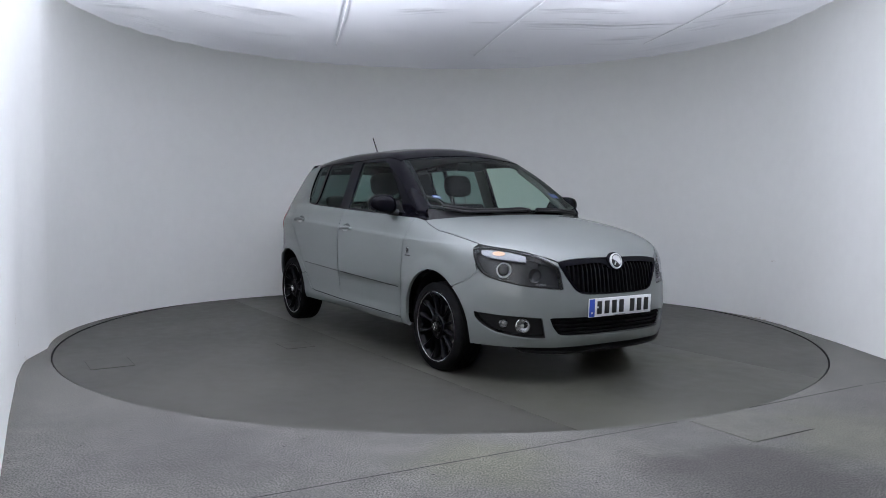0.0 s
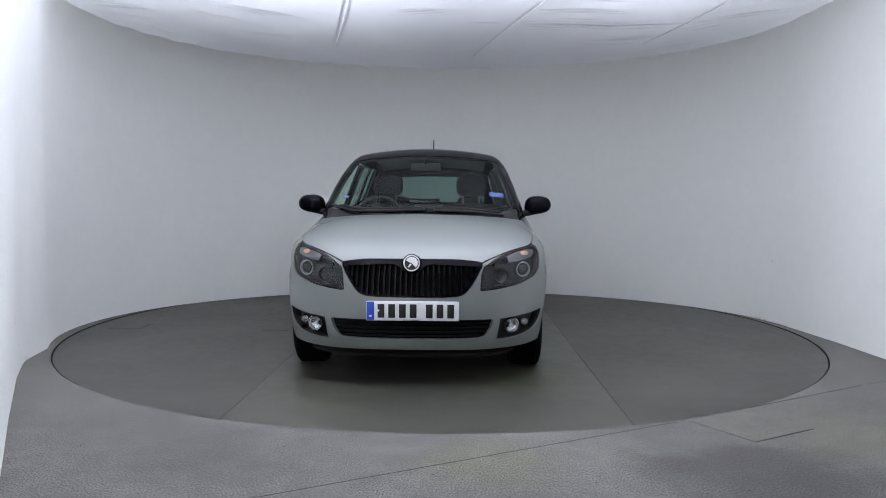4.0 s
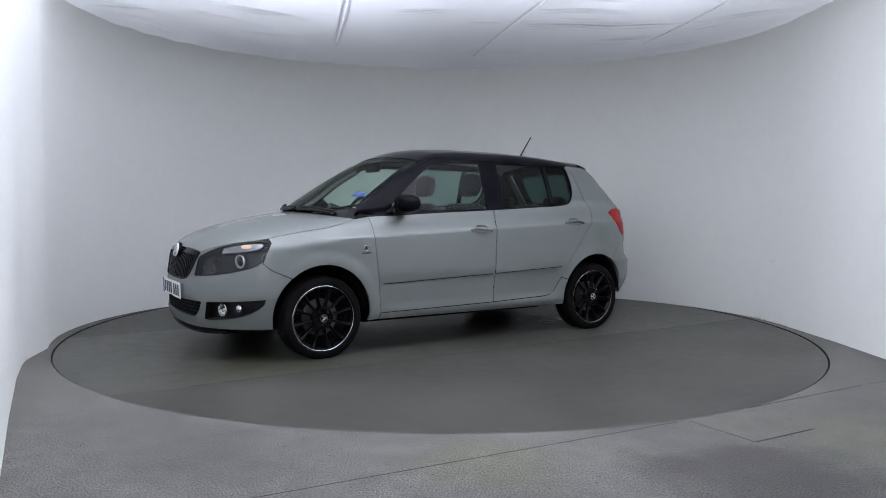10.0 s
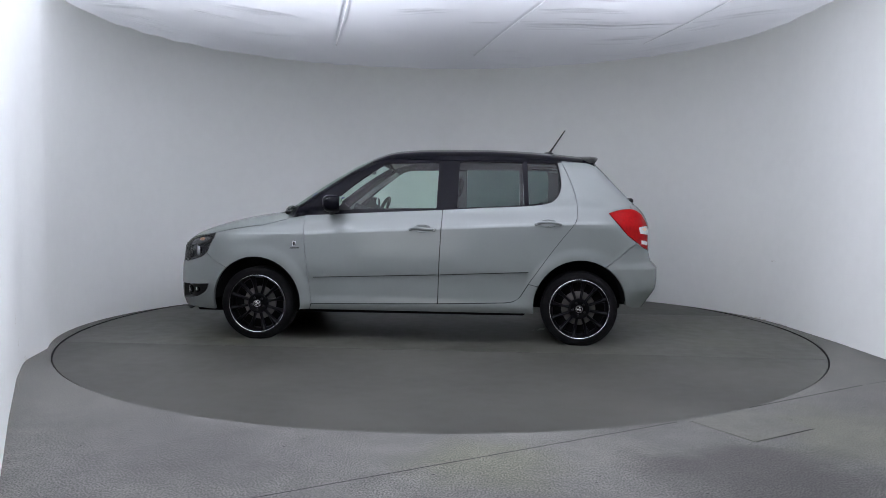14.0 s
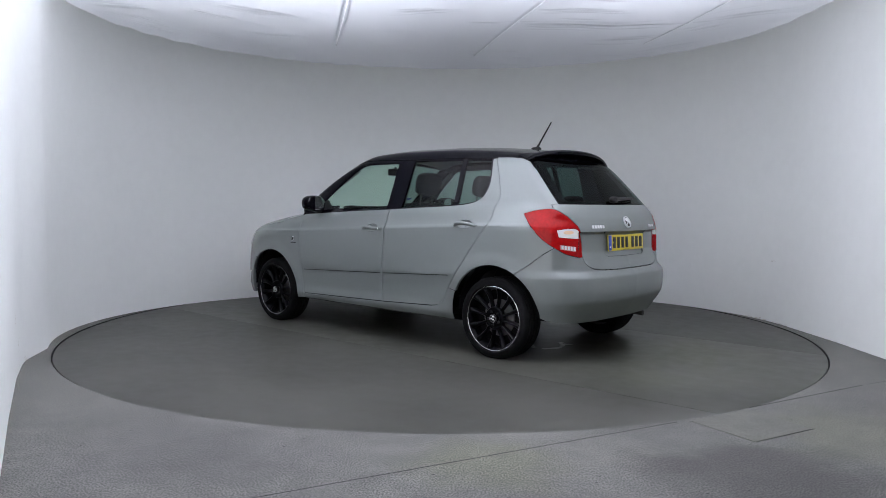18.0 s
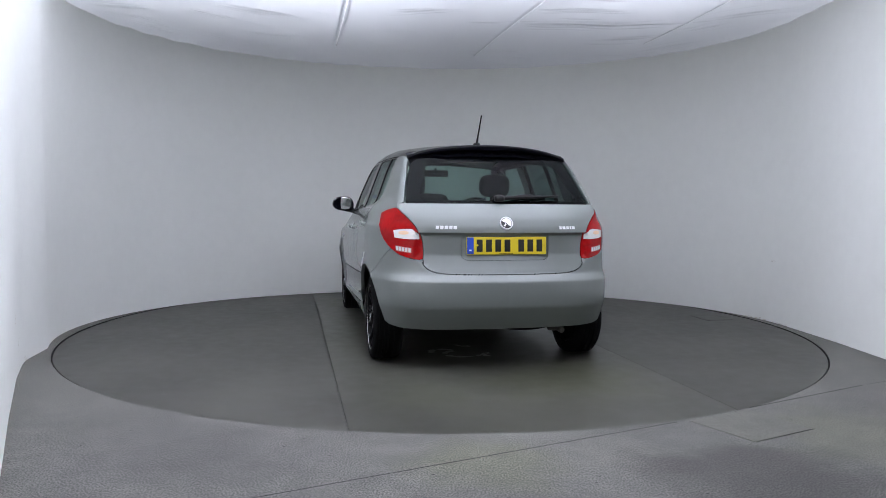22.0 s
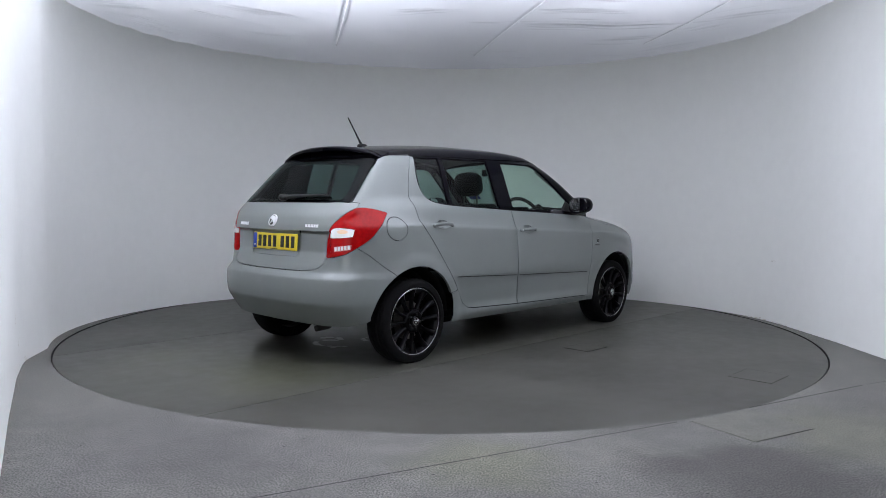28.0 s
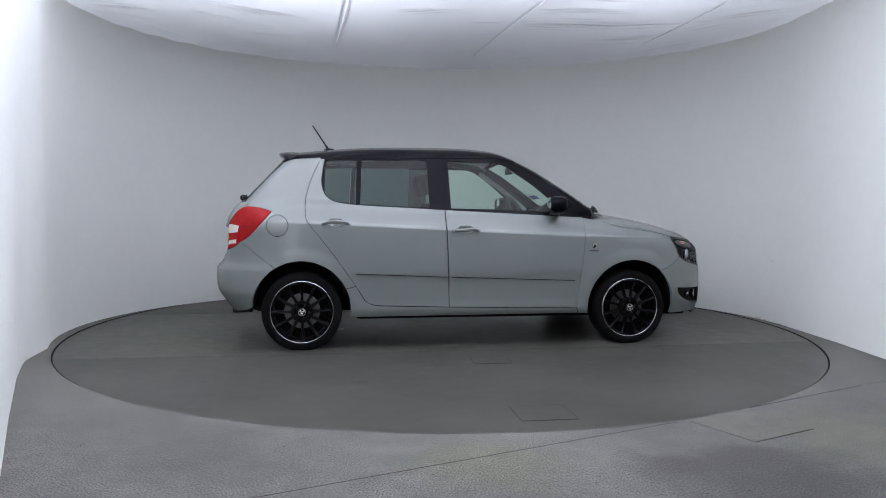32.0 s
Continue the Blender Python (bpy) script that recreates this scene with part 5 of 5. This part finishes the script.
def build_handles():
    for s in (1, -1):
        ch = "side_l" if s > 0 else "side_r"
        for x0, x1, z in ((-.150, .042, .8545), (-1.090, -.900, .902)):
            bm = bmesh.new()
            n = 12
            rings = []
            for i in range(n + 1):
                t = i / n
                x = x1 + (x0 - x1) * t
                p, nn = at(ch, x, z, 0)
                out = .004 + .024 * math.sin(math.pi * min(max(t, .0), 1)) ** .5
                hh = .0125 * (1 - .35 * abs(2 * t - 1) ** 3)
                ring = []
                for k in range(12):
                    a = 2 * math.pi * k / 12
                    ring.append(bm.verts.new(p + nn * (out + .0085 * math.cos(a)) + Vector((0, 0, hh * math.sin(a)))))
                rings.append(ring)
            for a, b in zip(rings, rings[1:]):
                for k in range(12):
                    bm.faces.new((a[k], a[(k + 1) % 12], b[(k + 1) % 12], b[k]))
            bm.faces.new(rings[0])
            bm.faces.new(rings[-1][::-1])
            h = part("door_handle", bm, PAINT, car, "grey door handle bar")
            for x in (x0 + .006, x1 - .006):
                bm = bmesh.new()
                p, nn = at(ch, x, z, .004)
                scaled_ball(bm, facing(p, nn) @ Matrix.Diagonal((.016, .012, .0145, 1)), 14, 8)
                part("handle_foot", bm, PAINT, h)
        # lock barrel on the front doors
        p, nn = at(ch, -.140, .8545, .016)
        bm = bmesh.new()
        lathe(bm, [(.008, -.004), (.008, .003), (0, .004)], 16)
        part("lock_barrel", moved(bm, facing(p, nn)), SILVER, car)
        # badge and line of writing on the wing, as plain shapes
        p, nn = at(ch, .930, .742, .002)
        bm = bmesh.new()
        box(bm, -.014, .014, -.002, .003, -.019, .019, .006)
        b = part("wing_badge", moved(bm, facing(p, nn)), SILVER, car, "small silver badge with a dark field")
        bm = bmesh.new()
        box(bm, -.009, .009, .002, .004, -.013, .013, .003)
        part("badge_field", moved(bm, facing(p, nn)), INK, b)
        patch("wing_bar", ch, [(.892, .703), (.962, .701), (.962, .709), (.892, .711)], INK, car, "plain dark bar", gap=0, depth=.0015, thick=.003, res=.05)


def build_roof_fittings():
    bm = bmesh.new()
    superball(bm, Matrix.Translation((-1.035, 0, 1.476)) @ Matrix.Diagonal((.042, .024, .017, 1)), .8, 18, 10)
    ant = part("aerial", bm, SATIN, car, "black whip aerial")
    bm = bmesh.new()
    tube(bm, [(-1.043, 0, 1.485), (-1.052, 0, 1.499), (-1.07, 0, 1.526), (-1.162, 0, 1.664), (-1.168, 0, 1.673)], [.010, .0085, .0062, .0046, .0048], 10)
    part("aerial_mast", bm, SATIN, ant)
    # roof spoiler
    bm = bmesh.new()
    rows, n = [], 28
    for i in range(n + 1):
        t = -1 + 2 * i / n
        y = t * .556
        a = abs(t)
        tip = -1.430 + .085 * a ** 2.2
        zt = float(roof_z(np.array(-1.40))) - .055 * (y / .55) ** 2 + .010 - .026 * a ** 6
        sec = [(-1.27, float(roof_z(np.array(-1.27))) - .055 * (y / .55) ** 2 + .001), (-1.32, zt + .006), (-1.37 + .03 * a, zt + .006), (tip + .01, zt - .001), (tip, zt - .010), (tip + .006, zt - .030 + .010 * a), (tip + .018, zt - .036 + .010 * a), (-1.335, zt - .050), (-1.26, zt - .04)]
        rows.append([bm.verts.new((x, y, z)) for x, z in sec])
    for a, b in zip(rows, rows[1:]):
        for k in range(len(a)):
            bm.faces.new((a[k], a[(k + 1) % len(a)], b[(k + 1) % len(a)], b[k]))
    bm.faces.new(rows[0])
    bm.faces.new(rows[-1][::-1])
    part("roof_spoiler", bm, BLACK, car, "gloss black roof spoiler", angle=35)


def build_wipers():
    for pts in (((1.150, .02), (1.145, -.20), (1.085, -.42), (1.00, -.575)), ((1.05, .55), (1.095, .42), (1.140, .20), (1.150, .10))):
        bm = bmesh.new()
        line = [at("top", x, y, .012)[0] for x, y in flow(pts, 4)]
        tube(bm, line, .009, 8)
        w = part("wiper", bm, SATIN, car, "black windscreen wiper")
        bm = bmesh.new()
        line2 = [at("top", x - .018, y, .014)[0] for x, y in flow(pts, 4)]
        tube(bm, line2, [.005] + [.011] * (len(line2) - 2) + [.005], 8)
        part("wiper_blade", bm, PLASTIC, w)
        bm = bmesh.new()
        scaled_ball(bm, Matrix.Translation(line[0]) @ Matrix.Diagonal((.02, .02, .016, 1)), 14, 8)
        part("wiper_pivot", bm, SATIN, w)
    bm = bmesh.new()
    line = [at("top", x, y, .022)[0] for x, y in ((-1.700, .02), (-1.690, -.10), (-1.676, -.25), (-1.655, -.385))]
    tube(bm, line, [.016, .012, .009, .005], 10)
    w = part("rear_wiper", bm, SATIN, car, "black rear wiper")
    bm = bmesh.new()
    superball(bm, Matrix.Translation(line[0]) @ Matrix.Diagonal((.030, .034, .024, 1)), .8, 16, 10)
    part("wiper_pivot", bm, SATIN, w)
    bm = bmesh.new()
    line = [at("top", x, y, .010)[0] for x, y in ((-1.682, -.06), (-1.668, -.22), (-1.642, -.40))]
    tube(bm, line, .006, 8)
    part("wiper_blade", bm, PLASTIC, w)


def build_cabin():
    # lining, trims, dashboard, seats: what shows through the glass
    patch("headlining", "top", np.array([(.36, .50), (.36, -.50), (-1.30, -.50), (-1.30, .50)]), LINING, car, "pale grey headlining", gap=0, depth=-.03, thick=0, res=.08)
    for s in (1, -1):
        ch = "side_l" if s > 0 else "side_r"
        patch("door_trim", ch, np.array([(.84, .30), (.84, .950), (.3, .975), (-.6, 1.015), (-1.20, 1.03), (-1.20, .70), (-.88, .62), (-.80, .34)]), DASH, car, "dark door trim", gap=0, depth=-.07, thick=0, res=.08)
        patch("pillar_trim", ch, np.array([(-.165, 1.01), (-.165, 1.37), (-.315, 1.37), (-.305, 1.01)]), LINING, car, gap=0, depth=-.035, thick=0, res=.08)
        patch("rear_pillar_trim", ch, np.array([(-1.08, 1.06), (-1.07, 1.37), (-1.32, 1.35), (-1.55, 1.06)]), DASH, car, gap=0, depth=-.035, thick=0, res=.08)
        bm = bmesh.new()
        tube(bm, [at(ch, x, z, -.03)[0] for x, z in ((.80, 1.0), (.55, 1.20), (.34, 1.345))], .022, 8)
        part("front_pillar_trim", bm, LINING, car)
    bm = bmesh.new()
    sec = [(1.04, .86), (1.03, .915), (.92, .945), (.78, .955), (.66, .948), (.60, .915), (.58, .84), (.62, .70), (.70, .55)]
    rows = []
    for y in np.linspace(-.66, .66, 23):
        hump = .030 * math.exp(-((y + .36) / .15) ** 2)
        rows.append([bm.verts.new((x, y, z + (hump if .59 < x < .8 and z > .88 else 0))) for x, z in sec])
    for a, b in zip(rows, rows[1:]):
        for k in range(len(sec) - 1):
            bm.faces.new((a[k], a[k + 1], b[k + 1], b[k]))
    part("dashboard", bm, DASH, car, "dark grained dashboard")
    # steering wheel on the right-hand side
    m = Matrix.Translation((.46, -.36, .935)) @ Matrix.Rotation(radians(-25), 4, "Y")
    bm = bmesh.new()
    pts = [m @ Vector((0, .182 * math.cos(a), .182 * math.sin(a))) for a in np.linspace(0, 2 * math.pi, 41)]
    tube(bm, pts, .0155, 10, False)
    sw = part("steering_wheel", bm, DASH, car, "dark steering wheel")
    bm = bmesh.new()
    superball(bm, m @ Matrix.Translation((.01, 0, -.01)) @ Matrix.Diagonal((.03, .07, .06, 1)), .7, 16, 10)
    for a in (0, 180, 270):
        box(bm, -.008, .012, .05, .178, -.014, .014, .004, m @ Matrix.Rotation(radians(a), 4, "X"))
    part("wheel_boss", bm, DASH, sw)
    bm = bmesh.new()
    tube(bm, [m @ Vector((.02, 0, 0)), m @ Vector((.25, 0, -.02))], .035, 12)
    part("steering_column", bm, DASH, sw)
    # inner mirror
    bm = bmesh.new()
    box(bm, .455, .480, -.115, .115, 1.300, 1.362, .012)
    im = part("inner_mirror", bm, PLASTIC, car, "dark inner mirror")
    bm = bmesh.new()
    tube(bm, [(.47, 0, 1.35), (.50, 0, 1.375)], .012)
    part("mirror_stalk", bm, PLASTIC, im)

    def seat(y, x, w, top, label):
        bm = bmesh.new()
        m = Matrix.Translation((x, y, .50)) @ Matrix.Rotation(radians(-18), 4, "Y")
        box(bm, -.07, .05, -w, w, 0, top - .50, .045, m, 3)
        s_ = part("seat_back", bm, FABRIC, car, label)
        bm = bmesh.new()
        box(bm, x - .02, x + .50, y - w, y + w, .36, .53, .05, None, 3)
        part("seat_cushion", bm, FABRIC, s_)
        k = (top - .50) * math.sin(radians(18))
        bm = bmesh.new()
        superball(bm, Matrix.Translation((x - k - .045, y, top + .125)) @ Matrix.Rotation(radians(-12), 4, "Y") @ Matrix.Diagonal((.050, .130, .095, 1)), .62, 24, 14)
        part("headrest", bm, FABRIC, s_, "dark padded headrest")
        for d in (-.07, .07):
            bm = bmesh.new()
            tube(bm, [(x - k - .015, y + d, top - .05), (x - k - .03, y + d, top + .07)], .0065, 8)
            part("headrest_post", bm, STEEL, s_, "dull steel headrest post")
    seat(.36, -.02, .24, 1.08, "dark fabric front seat")
    seat(-.36, -.02, .24, 1.08, "dark fabric front seat")
    bm = bmesh.new()
    m = Matrix.Translation((-.92, 0, .48)) @ Matrix.Rotation(radians(-22), 4, "Y")
    box(bm, -.08, .06, -.60, .60, 0, .55, .045, m, 3)
    rb = part("rear_bench", bm, FABRIC, car, "dark fabric rear bench")
    bm = bmesh.new()
    box(bm, -.94, -.42, -.60, .60, .36, .52, .05, None, 3)
    part("bench_cushion", bm, FABRIC, rb)
    for y in (-.36, .36):
        bm = bmesh.new()
        superball(bm, Matrix.Translation((-1.155, y, 1.062)) @ Matrix.Diagonal((.045, .125, .06, 1)), .62, 24, 14)
        part("headrest", bm, FABRIC, rb, "dark padded headrest")
    bm = bmesh.new()
    box(bm, -1.62, -1.17, -.55, .55, .985, 1.005, .006)
    part("parcel_shelf", bm, DASH, car, "dark parcel shelf")
    # stickers inside the windscreen
    for y0, x0, w, h, material, label in ((.475, .885, .105, .05, STICKER_B, "blue sticker with plain bars"), (-.575, .865, .045, .03, STICKER_B, "blue and white sticker with plain bars")):
        st = patch("sticker", "top", np.array([(x0, y0), (x0 - h, y0 + .0), (x0 - h - .03, y0 + w), (x0 - .03, y0 + w)]) if y0 > 0 else np.array([(x0, y0), (x0 + .03, y0 + w), (x0 + .03 - h, y0 + w), (x0 - h, y0)]),
                   material, car, label, gap=0, depth=-.010, thick=0, res=.04)
        for k in range(3 if y0 > 0 else 1):
            xx = x0 - .010 - k * .013
            if y0 > 0:
                q = np.array([(xx - .004, y0 + .012), (xx - .010, y0 + .012), (xx - .010 - .024, y0 + w - .015), (xx - .004 - .024, y0 + w - .015)])
                patch("sticker_bar", "top", q, mat_bar, st, gap=0, depth=-.008, thick=0, res=.05)
            else:
                q = np.array([(xx + .002, y0 + .004), (xx + .028, y0 + w - .004), (xx + .020, y0 + w - .004), (xx - .006, y0 + .004)])
                patch("sticker_bar", "top", q, STICKER_W, st, gap=0, depth=-.008, thick=0, res=.05)


mat_bar = mat("pale_blue_ink", (.20, .23, .52), .5)
build_mirrors()
build_handles()
build_roof_fittings()
build_wipers()
build_cabin()
finish_car()
motions()
